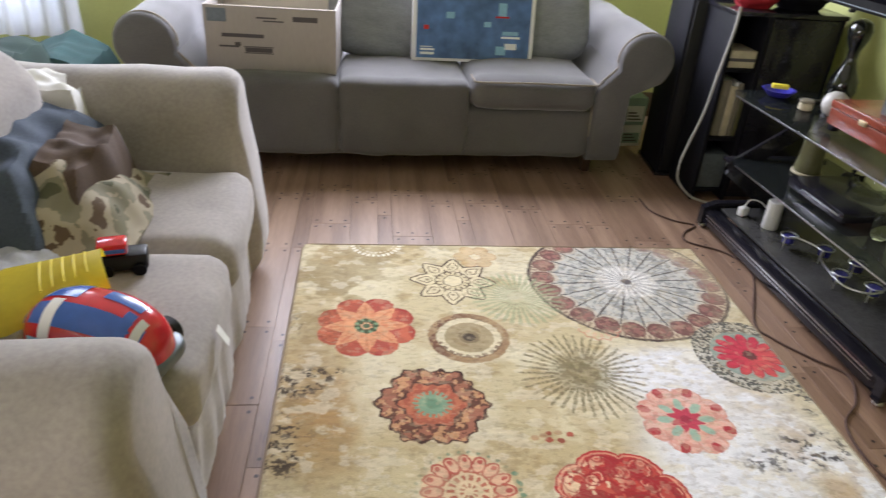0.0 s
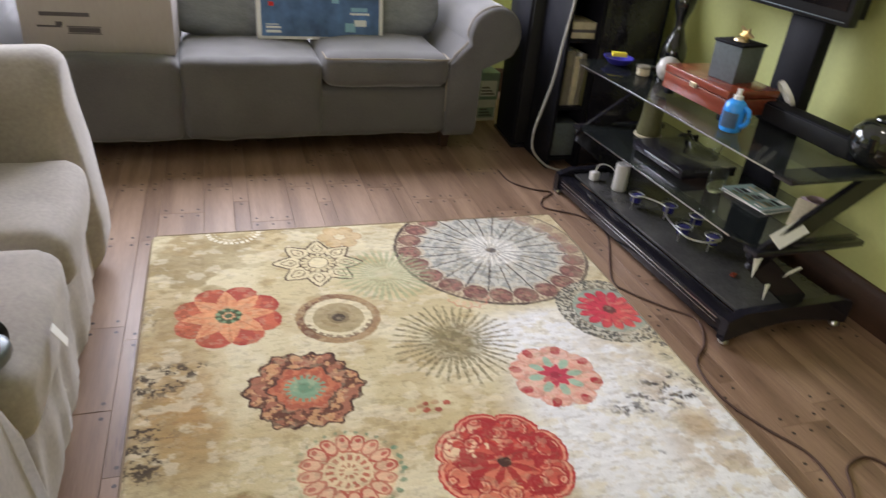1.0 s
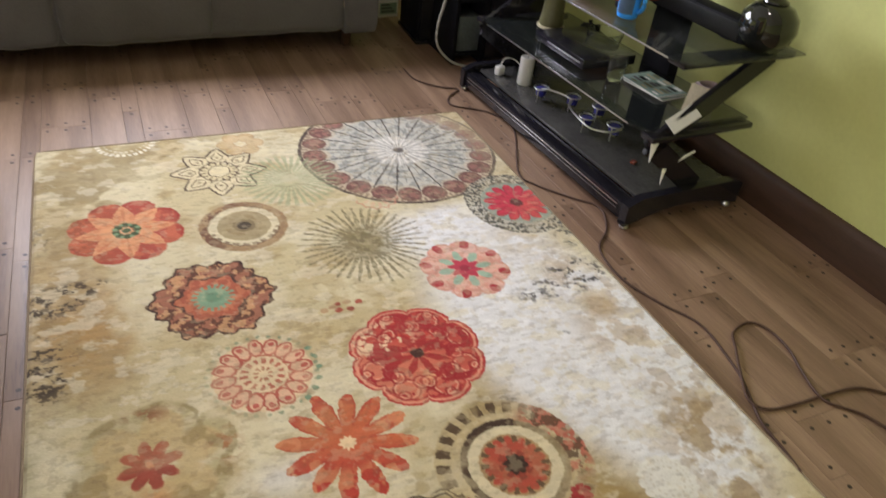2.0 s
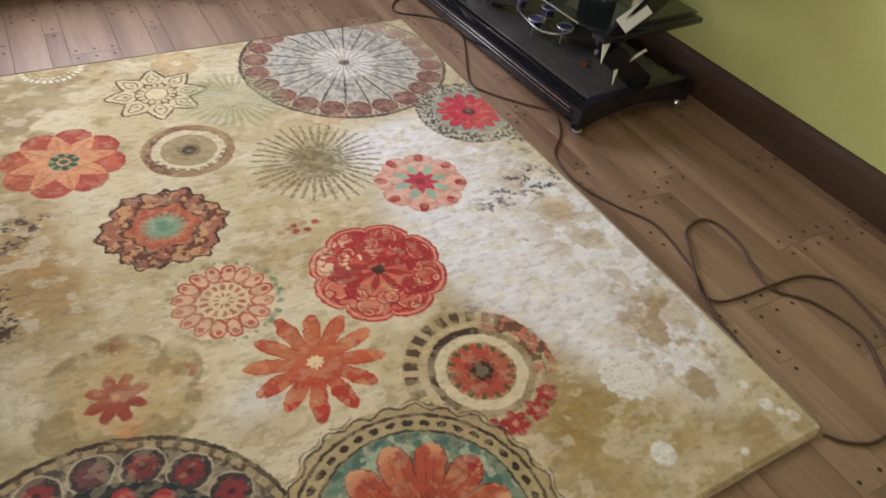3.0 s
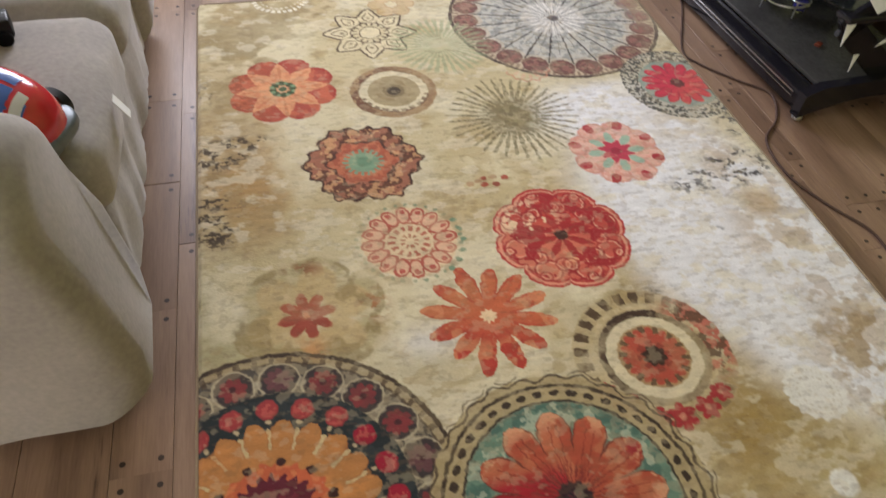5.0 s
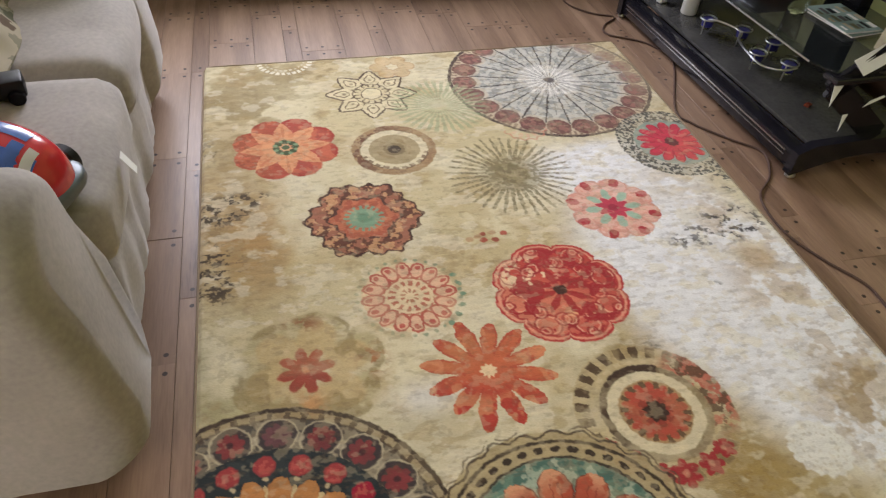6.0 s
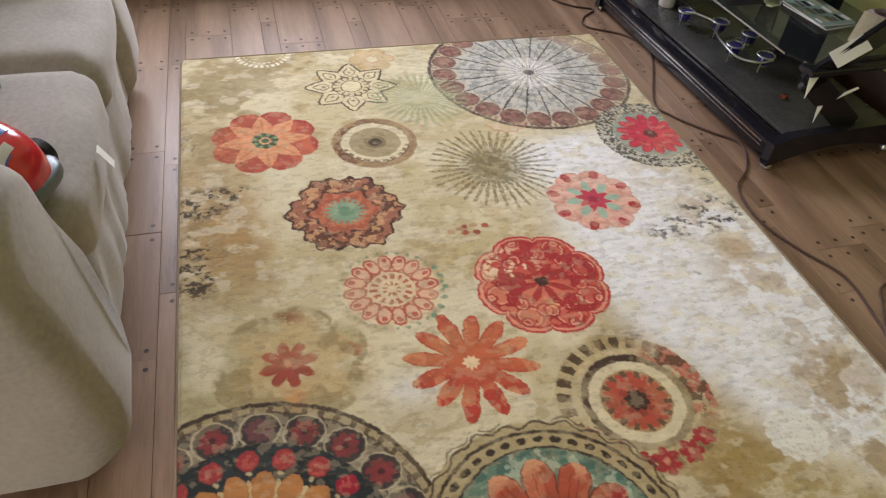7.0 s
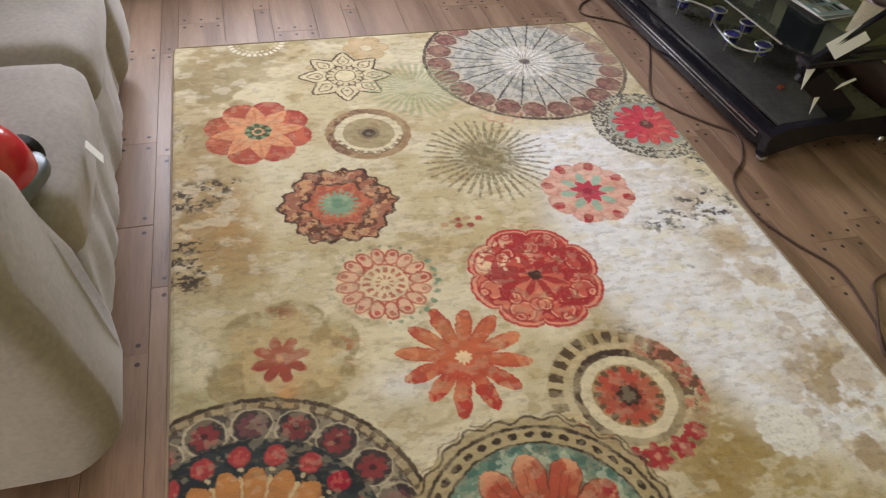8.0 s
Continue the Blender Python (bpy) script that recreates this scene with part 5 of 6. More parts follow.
# wheel with many spokes and a border of round scallops
wx, wy, R = 1.229, -0.271, 0.379
focus(wx, wy, 0.42)
r, th = polar(wx, wy, 3)
fade = 1 - 0.55 * step(0.05, 0.35, (gx - wx) * 0.8 + (gy - wy) * 0.6)
lay(disc(r, R * 0.97), (196, 176, 150), 0.9 * fade, 0.2)
lay(ring(r, R * 0.90, R * 0.955) * (petal(th, 110) < 0.5), (112, 84, 72), 0.7 * fade)
lay(disc(r, R * 0.80), (198, 196, 188), 0.97)
lay(disc(r, R * 0.80) * grain(0.016, 113, 0.49, 0.55), (132, 134, 132), 0.65)
lay(dots(wx, wy, 22, R * 0.815, 0.050, 3 + 180 / 22), (206, 190, 166), 0.6 * fade)
lay(dots(wx, wy, 22, R * 0.835, 0.044, 3 + 180 / 22), (112, 68, 62), 0.95 * fade, 0.15)
lay(dots(wx, wy, 22, R * 0.835, 0.034, 3 + 180 / 22) * grain(0.012, 115, 0.48, 0.54, 2), (160, 108, 98), 0.8 * fade)
ax, lat = fold(r, th, 22)
lay((1 - step(0.0016, 0.0046, np.abs(lat))) * ring(r, R * 0.07, R * 0.78), (58, 50, 50), 0.95)
ax2, lat2 = fold(r, th + math.pi / 22, 22)
lay((1 - step(0.001, 0.003, np.abs(lat2))) * ring(r, R * 0.32, R * 0.66) * grain(0.02, 117, 0.44, 0.52), (92, 92, 92), 0.6)
lay(disc(r, R * (0.24 + 0.10 * cloud(gx, gy, 0.02, 119, 2)), 0.02) * (petal(th + 0.07, 22) > 0.22), (236, 232, 226), 0.95)
lay(disc(r, R * 0.30, 0.02) * (petal(th + math.pi / 22, 44) < 0.16), (90, 82, 80), 0.7)
lay(ring(r, R * 0.957, R * 0.990, 0.0015), (62, 42, 40), 0.97 * (0.35 + 0.65 * fade), 0.15)
lay(disc(r, 0.020, 0.006), (84, 74, 74), 0.95)

# outlined lotus
focus(0.567, -0.274, 0.2)
r, th = polar(0.567, -0.274, -5)
d = ogee(r, th, 8, 0.052, 0.160, 0.043, 0.42, 0.72)
lay(d < 0, (224, 210, 172), 0.8)
lay(step(-0.0062, -0.0044, d) * (1 - step(0.0030, 0.0046, d)), (74, 50, 34), 0.98, 0.1)
d2 = ogee(r, th, 8, 0.074, 0.132, 0.021, 0.45, 0.7)
lay(step(-0.0044, -0.003, d2) * (1 - step(0.0014, 0.0028, d2)), (92, 66, 44), 0.9)
lay(disc(np.hypot(fold(r, th, 8)[0] - 0.094, fold(r, th, 8)[1]), 0.006), (112, 86, 60), 0.7)
lay(disc(r, 0.054), (214, 198, 158), 0.95)
lay(ring(r, 0.045, 0.066) * (petal(th + 0.2, 16) < 0.28), (88, 64, 44), 0.85)
lay(ring(r, 0.062, 0.067, 0.0015) * (petal(th, 16) < 0.72), (88, 64, 44), 0.8)
lay(disc(r, 0.036), (230, 216, 178), 0.95)
lay(ring(r, 0.0345, 0.0385, 0.0012), (86, 62, 42), 0.95)

# coral flower with green heart
focus(0.252, -0.556, 0.2)
r, th = polar(0.252, -0.556, 2)
e = leaf(r, th + math.pi / 8, 8, 0.046, 0.168, 0.058)
blob = 1 - step(0.90, 1.02, e)
left = step(-0.02, 0.14, -(gx - 0.252))
lay(blob, (178, 64, 46), 0.95)
lay(blob * left, (184, 100, 62), 0.8)
lay(blob * step(0.62, 0.9, e) * grain(0.03, 123, 0.46, 0.56), (158, 44, 32), 0.8)
lay(blob * grain(0.035, 121, 0.50, 0.57), (206, 110, 76), 0.65)
lay(blob * left * grain(0.014, 125, 0.5, 0.56), (140, 72, 44), 0.6)
d = ogee(r, th, 8, 0.012, 0.140, 0.030, 0.55, 0.8)
lay(1 - step(-0.0015, 0.0015, d), (222, 158, 112), 0.95)
lay((d < -0.006) * (petal(th, 8) < 0.12) * ring(r, 0.04, 0.12), (200, 122, 82), 0.7)
lay((1 - step(-0.0015, 0.0015, d)) * grain(0.02, 127, 0.54, 0.62), (204, 120, 82), 0.5)
lay(dots(0.252, -0.556, 8, 0.030, 0.012, 2), (54, 78, 46), 0.97)
lay(dots(0.252, -0.556, 8, 0.034, 0.007, 24), (126, 158, 118), 0.9)
lay(disc(r, 0.013), (60, 86, 50), 0.95)

# bullseye
focus(0.585, -0.619, 0.16)
r, th = polar(0.585, -0.619)
R = 0.134
lay(disc(r, R), (186, 164, 122), 0.85, 0.15)
lay(ring(r, R * 0.80, R), (164, 130, 92), 0.9, 0.2)
side_w = step(-0.05, 0.09, -(gx - 0.585) + 0.4 * (gy + 0.619))
lay(ring(r, R * 0.80, R) * np.maximum(side_w, 0.35 * grain(0.03, 131)) * grain(0.02, 133, 0.42, 0.52), (112, 72, 50), 0.92)
lay(ring(r, R * 0.60, R * 0.79), (222, 210, 176), 0.92)
lay(ring(r, R * 0.775, R * 0.815, 0.0015) * grain(0.025, 135, 0.40, 0.50), (112, 82, 56), 0.85)
lay(ring(r, R * 0.70, R * 0.79) * (petal(th, 22) < 0.62) * (np.sin(th) < -0.25), (104, 74, 50), 0.8, 0.3)
lay(disc(r, R * 0.60), (168, 150, 112), 0.95)
lay(ring(r, R * 0.30, R * 0.42) * grain(0.02, 137), (150, 128, 90), 0.7)
lay(disc(r, R * 0.26, 0.004), (132, 114, 80), 0.9)
lay(disc(r, R * 0.165), (70, 56, 40), 0.97)

# faint green burst, tan flower and lace at the far rim
focus(0.786, -0.384, 0.2)
r, th = polar(0.786, -0.384)
lay(ring(r, 0.03, 0.165, 0.015) * (petal(th, 34) < 0.5), (148, 160, 122), 0.6)
lay(disc(r, 0.10, 0.05), (178, 180, 142), 0.4)
focus(0.672, -0.095, 0.13)
r, th = polar(0.672, -0.095)
e = leaf(r, th, 6, 0.02, 0.085, 0.030)
lay(1 - step(0.85, 1.0, e), (200, 160, 104), 0.55)
lay((np.abs(e - 0.95) < 0.10), (176, 130, 80), 0.5)
lay(disc(r, 0.014), (226, 212, 176), 0.8)
focus(0.285, -0.02, 0.15)
r, th = polar(0.285, 0.00)
lay(ring(r, 0.085, 0.103) * (petal(th, 30) < 0.62), (240, 234, 214), 0.95)
lay(ring(r, 0.066, 0.074) * (petal(th, 24) < 0.5), (234, 226, 202), 0.7)
focus(1.035, -0.60, 0.12)
r, th = polar(1.035, -0.565)
lay(ring(r, 0.060 + 0.012 * petal(th, 12), 0.067 + 0.012 * petal(th, 12)) * (gy < -0.57), (206, 120, 100), 0.8, 0.3)
lay(ring(r, 0.035, 0.058) * (petal(th, 12) < 0.5) * (gy < -0.57), (222, 164, 140), 0.6, 0.3)

# sunburst
focus(0.918, -0.802, 0.24)
r, th = polar(0.918, -0.802)
R = 0.196 + 0.03 * (lattice(th * 6.3, 0 * th, 1.0, 139) - 0.5)
ax, lat = fold(r, th, 38)
ray = 1 - step(0.0005, 0.0022, np.abs(lat) - 0.0052 * np.clip(1.15 - r / 0.23, 0, 1) - 0.0012)
lay(ray * ring(r, 0.035, R, 0.006) * (0.55 + 0.45 * grain(0.010, 143, 0.42, 0.5, 2)), (112, 100, 66), 0.80)
lay(disc(r, 0.055 + 0.03 * (cloud(gx, gy, 0.03, 144, 2) - 0.5), 0.014), (138, 124, 84), 0.85)
lay(disc(r, 0.050, 0.01) * grain(0.016, 146, 0.47, 0.54), (110, 98, 66), 0.6)

# lobed flower with teal heart
focus(0.443, -0.935, 0.22)
r, th = polar(0.443, -0.935, -3)
R = 0.172
f = petal(th, 6)
jag = 0.014 * (cloud(gx, gy, 0.016, 147, 2) - 0.5)
edge = R * (0.84 + 0.12 * (1 - f) ** 0.8 + 0.035 * np.cos(th * 18)) + jag
body = disc(r, edge)
lay(body, (164, 100, 74), 0.97)
lay(body * ring(r, R * 0.50, 1) * grain(0.022, 141, 0.50, 0.55), (92, 52, 34), 0.88)
lay(body * ring(r, R * 0.52, 1) * grain(0.018, 145, 0.55, 0.60), (216, 164, 116), 0.75)
lay(ring(r, edge - 0.0075, edge, 0.0016), (62, 38, 28), 0.97, 0.1)
mid = R * (0.50 + 0.05 * np.cos(th * 6) + 0.03 * np.cos(th * 12))
lay(ring(r, mid, mid + 0.010) * grain(0.02, 148, 0.42, 0.5), (78, 44, 32), 0.9)
lay(disc(r, mid), (178, 92, 64), 0.95)
lay(disc(r, mid) * grain(0.018, 149, 0.54, 0.6), (206, 122, 84), 0.7)
lay(disc(r, R * (0.24 + 0.09 * (petal(th, 18) < 0.5)), 0.003), (126, 164, 134), 0.95)
lay(disc(r, R * 0.12, 0.006), (104, 142, 112), 0.8)

# pink flower with red tips
px0, py0 = 1.165, -1.012
focus(px0, py0, 0.17)
r, th = polar(px0, py0, 22.5)
e = club(r, th, 8, 0.016, 0.138, 0.047)
lay(1 - step(0.88, 1.02, e), (228, 172, 152), 0.93, 0.15)
lay((e > 0.80) * (e < 1.05) * ring(r, 0.05, 0.14), (204, 128, 112), 0.5)
lay((1 - step(0.9, 1.02, e)) * grain(0.016, 150, 0.55, 0.62), (216, 138, 120), 0.5)
e = leaf(r, th + math.pi / 8, 8, 0.036, 0.088, 0.014)
lay(1 - step(0.8, 1.05, e), (152, 190, 168), 0.9)
for k in range(8):
    a = radians(22.5 + 45 * k)
    dx_, dy_ = wob_x - px0 - 0.120 * math.cos(a), wob_y - py0 - 0.120 * math.sin(a)
    u, v = dx_ * math.cos(a) + dy_ * math.sin(a), -dx_ * math.sin(a) + dy_ * math.cos(a)
    lay(1 - step(0.88, 1.06, np.sqrt((u / 0.021) ** 2 + (v / (0.0155 + 0.10 * np.clip(0.01 - np.abs(u + 0.004), -0.06, 0))) ** 2)), (172, 34, 46), 0.97, 0.2 if k % 3 else 0.4)
d = ogee(r, th, 8, 0.0, 0.054, 0.017, 0.35, 0.8)
lay(1 - step(-0.001, 0.002, d), (190, 48, 74), 0.97)
lay(disc(r, 0.016), (160, 34, 60), 0.9)

# red scalloped flower with lace curls
fx, fy = 0.892, -1.300
focus(fx, fy, 0.21)
r, th = polar(fx, fy, 12)
R = 0.178
f = petal(th, 8)
edge = R * (0.875 + 0.125 * np.sqrt(np.clip(1 - f ** 2, 0, 1)))
body = disc(r, edge)
north = step(-0.05, 0.07, (gy - fy) * 0.9 + (gx - fx) * 0.35)
lay(body, (212, 116, 88), 0.97)
lay(body * north, (192, 58, 50), 0.9)
lay(body * step(0.03, 0.12, (gx - fx) - (gy - fy) - 0.03), (200, 84, 68), 0.8)
nw = step(0.1, 0.6, spot(fx - 0.075, fy + 0.075, 0.085, 0.06))
lay(body * nw * grain(0.035, 151, 0.40, 0.47), (236, 206, 168), 0.95)
lay(body * step(0.3, 0.8, spot(fx + 0.03, fy - 0.085, 0.05, 0.04)) * grain(0.03, 152), (228, 176, 128), 0.8)
for k in range(8):
    a = radians(12 + 45 * k)
    for rad_, off, s in ((0.128, 0.0, 0.034), (0.100, 0.30, 0.020), (0.100, -0.30, 0.020), (0.150, 0.0, 0.014)):
        rr = np.hypot(wob_x - fx - rad_ * math.cos(a + off), wob_y - fy - rad_ * math.sin(a + off))
        lay(body * ring(rr, s - 0.0030, s + 0.0022, 0.0012), (158, 34, 36), 0.92, 0.35)
        lay(body * ring(rr, s - 0.0085, s - 0.0045, 0.0012), (234, 178, 146), 0.75, 0.5)
lay(body * ring(r, 0.03, R * 0.86) * grain(0.030, 155, 0.535, 0.575), (164, 30, 36), 0.9)
d = ogee(r, th, 8, 0.012, 0.088, 0.0105, 0.6, 0.9)
lay((1 - step(-0.001, 0.002, d)), (168, 40, 38), 0.92)
lay(ring(r, edge - 0.0055, edge, 0.0015), (178, 42, 44), 0.95)
lay(ring(r, edge - 0.0135, edge - 0.0075, 0.0015), (230, 160, 132), 0.85, 0.2)
lay(ring(r, edge - 0.0205, edge - 0.0155, 0.0015), (176, 46, 46), 0.8, 0.3)
lay(disc(r, 0.0175), (62, 36, 24), 0.97)

# lace rosette
focus(0.509, -1.250, 0.17)
r, th = polar(0.509, -1.250)
R = 0.118
lay(ring(r, R * 0.98, R * 1.20, 0.012) * grain(0.03, 157, 0.42, 0.55), (176, 152, 112), 0.55)
lay(disc(r, R), (226, 200, 160), 0.85)
e = leaf(r, th, 16, R * 0.52, R * 1.02, 0.0185)
lay(1 - step(0.9, 1.04, e), (222, 170, 140), 0.7)
lay(step(0.70, 0.80, e) * (1 - step(1.0, 1.08, e)), (178, 74, 58), 0.9, 0.3)
lay((1 - step(0.5, 0.62, leaf(r, th, 16, R * 0.74, R * 0.98, 0.013))), (184, 70, 60), 0.9, 0.25)
lay(ring(r, R * 0.50, R * 0.545, 0.0015) * grain(0.02, 160, 0.4, 0.5), (178, 88, 66), 0.85)
lay(ring(r, R * 0.30, R * 0.45) * (petal(th, 14) < 0.5), (180, 88, 66), 0.9, 0.15)
lay(disc(r, R * 0.25), (228, 206, 166), 0.9)
lay(ring(r, R * 0.10, R * 0.21) * (petal(th, 9) < 0.5), (176, 96, 68), 0.85)
lay(dots(0.509, -1.250, 30, R * 1.10, 0.0055), (112, 132, 104), 0.75, 0.5)
lay(dots(0.509, -1.250, 24, R * 1.14, 0.0075, -52, 0, 6), (104, 140, 112), 0.9)

# long-petalled orange daisy
focus(0.640, -1.511, 0.2)
r, th = polar(0.640, -1.511, 14)
idx = np.round((np.arctan2(gy + 1.511, gx - 0.640) - radians(14)) / (math.pi / 6)).astype(int) % 12
reach = np.array([0.157, 0.150, 0.142, 0.160, 0.150, 0.158, 0.150, 0.140, 0.162, 0.156, 0.150, 0.160])[idx]
ax, lat = fold(r, th, 12)
s = np.clip((ax - 0.01) / (reach - 0.01), 0, 1)
w = 0.0208 * np.where(s < 0.62, 0.55 + 0.45 * (s / 0.62), np.sqrt(np.clip(1 - ((s - 0.62) / 0.38) ** 2, 0, 1)))
body = np.maximum((np.abs(lat) < w) * (ax < reach), disc(r, 0.055))
low_left = step(-0.02, 0.10, -(gy + 1.511) - 0.25 * (gx - 0.64))
up_left = step(0.0, 0.12, (gy + 1.511) - 0.9 * (gx - 0.64))
lay(body, (202, 98, 58), 0.96)
lay(body * up_left, (194, 118, 76), 0.75)
lay(body * low_left, (182, 56, 42), 0.9)
lay(body * step(0.09, 0.15, r) * grain(0.04, 159, 0.47, 0.56), (184, 60, 46), 0.75)
lay(body * (np.abs(lat) > 0.72 * w) * (r > 0.05), (174, 60, 42), 0.5)
lay(body * step(0.055, 0.09, r) * grain(0.030, 162, 0.55, 0.62), (218, 146, 100), 0.6)
lay(body * step(0.11, 0.15, r) * spot(0.53, -1.58, 0.05, 0.05) * grain(0.012, 163, 0.46, 0.52), (224, 200, 160), 0.95)
lay(disc(r, 0.0175 + 0.003 * np.cos(th * 9)), (240, 212, 170), 0.97)

# target with broken rings
tx, ty = 0.971, -1.687
focus(tx, ty, 0.22)
r, th = polar(tx, ty)
R = 0.178
lay(disc(r, R * 1.02), (182, 156, 108), 0.55, 0.2)
west = step(-0.06, 0.10, -(gx - tx) * 0.8 + (gy - ty) * 0.6)
lay(ring(r, R * 0.82, R * 1.0) * (petal(th, 26) < 0.55) * (0.45 + 0.55 * west), (80, 58, 36), 0.95, 0.45)
lay(ring(r, R * 0.74, R * 0.80) * (petal(th + 0.1, 26) < 0.5), (206, 188, 148), 0.7)
lay(ring(r, R * 0.60, R * 0.70) * (0.5 + 0.5 * west), (70, 48, 32), 0.95, 0.45)
lay(ring(r, R * 0.60, R * 0.71) * (np.abs(((th - radians(95) + math.pi) % (2 * math.pi)) - math.pi) < 0.55), (66, 46, 32), 0.95)
east = step(0.2, 0.7, spot(tx + 0.12, ty + 0.03, 0.10, 0.11))
lay(ring(r, R * 0.70, R * 1.02) * east * grain(0.022, 161, 0.45, 0.52), (190, 96, 76), 0.9)
lay(ring(r, R * 0.70, R * 1.02) * east * grain(0.016, 164, 0.53, 0.58), (92, 66, 44), 0.85)
for ang, sz in ((225, 0.036), (250, 0.026), (268, 0.034), (292, 0.030), (312, 0.026), (205, 0.022)):
    a = radians(ang)
    rr, tt = polar(tx + 0.152 * math.cos(a), ty + 0.152 * math.sin(a), ang)
    lay(1 - step(0.9, 1.1, leaf(rr, tt, 6, 0.002, sz, sz * 0.33)), (168, 34, 44), 0.95, 0.25)
    lay(disc(rr, sz * 0.25), (220, 150, 120), 0.7)
lay(ring(r, R * 0.455, R * 0.60), (222, 208, 174), 0.96)
lay(disc(r, R * 0.455), (178, 142, 98), 0.95)
lay((1 - step(0.9, 1.05, leaf(r, th, 14, 0.02, R * 0.43, 0.0135))), (184, 70, 52), 0.93, 0.25)
lay(ring(r, R * 0.34, R * 0.44) * (petal(th, 14) > 0.62), (88, 66, 44), 0.85)
lay(disc(r, R * 0.22) * (petal(th, 8) < 0.6), (140, 56, 40), 0.8)
lay(disc(r, R * (0.13 + 0.04 * petal(th, 8))), (54, 36, 24), 0.97)

# faded poppy
focus(0.245, -1.432, 0.22)
r, th = polar(0.245, -1.432, 15)
f = petal(th, 6)
edge = 0.172 * (0.80 + 0.20 * np.sqrt(np.clip(1 - f ** 2, 0, 1))) + 0.01 * (cloud(gx, gy, 0.03, 170, 2) - 0.5)
lay(disc(r, edge, 0.010), (166, 150, 104), 0.66, 0.55)
e = leaf(r, th, 6, 0.03, 0.150, 0.052)
lay(1 - step(0.75, 1.0, e), (194, 166, 116), 0.65)
lay(disc(r, edge) * grain(0.05, 171, 0.50, 0.58), (142, 122, 76), 0.6)
lay(spot(0.39, -1.43, 0.030, 0.040) * grain(0.02, 172, 0.42, 0.5), (166, 104, 62), 0.85)
lay(spot(0.245, -1.295, 0.045, 0.020) * grain(0.02, 173, 0.42, 0.5), (150, 92, 56), 0.85)
lay(spot(0.24, -1.53, 0.030, 0.045) * grain(0.02, 174, 0.42, 0.5), (196, 142, 90), 0.85)
r, th = polar(0.237, -1.432, 10)
lay(1 - step(0.85, 1.08, leaf(r, th, 8, 0.006, 0.066, 0.0140)), (166, 78, 54), 0.88, 0.2)
lay((1 - step(0.85, 1.08, leaf(r, th, 8, 0.006, 0.062, 0.0130))) * step(0.0, 0.02, -(gy + 1.432)), (150, 54, 40), 0.8)
lay(disc(r, 0.008), (210, 140, 100), 0.9)

# dark medallion with golden flower, colours deepened for weaker light at the near end
qx, qy = 0.135, -1.880
focus(qx, qy, 0.42)
r, th = polar(qx, qy)
lay(disc(r, 0.362), (158, 138, 102), 0.85, 0.2)
lay(ring(r, 0.264, 0.334), (128, 118, 100), 0.9, 0.15)
lay(ring(r, 0.264, 0.334) * grain(0.02, 191, 0.49, 0.55), (66, 62, 58), 0.85)
lay(ring(r, 0.326, 0.350) * (petal(th + 0.05, 60) < 0.34), (74, 58, 44), 0.8, 0.3)
lay(ring(r, 0.351, 0.361, 0.0018), (56, 42, 32), 0.97, 0.15)
lay(ring(r, 0.332, 0.337, 0.0015), (70, 54, 42), 0.85, 0.3)
for k in range(20):
    a = radians(12.6 + 18 * k)
    rr, tt = polar(qx + 0.294 * math.cos(a), qy + 0.294 * math.sin(a), 12.6 + 18 * k)
    lay(ring(rr, 0.0395, 0.0435, 0.0014) * (r > 0.264), (196, 182, 150), 0.75, 0.2)
    lay(disc(rr, 0.0385) * (r > 0.264), (60, 50, 50), 0.93)
    lay(1 - step(0.85, 1.08, leaf(rr, tt, 8, 0.003, 0.030, 0.0088)), (138, 54, 54) if k % 4 else (112, 66, 70), 0.90, 0.25)
    lay(disc(rr, 0.0075), (74, 38, 40), 0.95)
    mx_, my_ = polar(qx + 0.290 * math.cos(a + radians(9)), qy + 0.290 * math.sin(a + radians(9)))
    lay(disc(mx_, 0.011) * (r > 0.266), (178, 166, 140), 0.7, 0.2)
lay(disc(r, 0.264), (28, 38, 42), 0.98)
lay(disc(r, 0.264) * grain(0.03, 193, 0.56, 0.64), (52, 60, 60), 0.7)
for n_, turn_, r1_, half_ in ((20, 0, 0.186, 0.009), (20, 9, 0.202, 0.0240)):
    rt, tt = polar(qx, qy, turn_)
    e = club(rt, tt, n_, 0.085, r1_, half_)
    lay(1 - step(0.92, 1.03, e), (184, 124, 68) if half_ > 0.02 else (196, 174, 128), 0.97)
    lay((e > 0.86) * (e < 1.02), (164, 100, 52), 0.5)
lay(disc(r, 0.140), (184, 124, 68), 0.97)
lay(disc(r, 0.19) * (r > 0.10) * grain(0.06, 195, 0.50, 0.62), (202, 134, 72), 0.55)
for k in range(20):
    a = radians(18 * k)
    rr = np.hypot(wob_x - qx - 0.228 * math.cos(a), wob_y - qy - 0.228 * math.sin(a))
    lay(disc(rr, 0.0225), (160, 56, 56) if 2 < k < 14 else (156, 24, 46), 0.98)
    lay(disc(rr, 0.018) * grain(0.012, 196, 0.54, 0.6), (206, 100, 86), 0.5)
lay(dots(qx, qy, 20, 0.199, 0.0050, 0), (200, 180, 140), 0.9)
lay(disc(r, 0.110 + 0.006 * np.cos(th * 22)), (196, 96, 60), 0.96)
lay(disc(r, 0.108) * grain(0.02, 197, 0.52, 0.58), (212, 128, 80), 0.7)
lay(dots(qx, qy, 11, 0.113, 0.0095, 81), (50, 24, 24), 0.97)
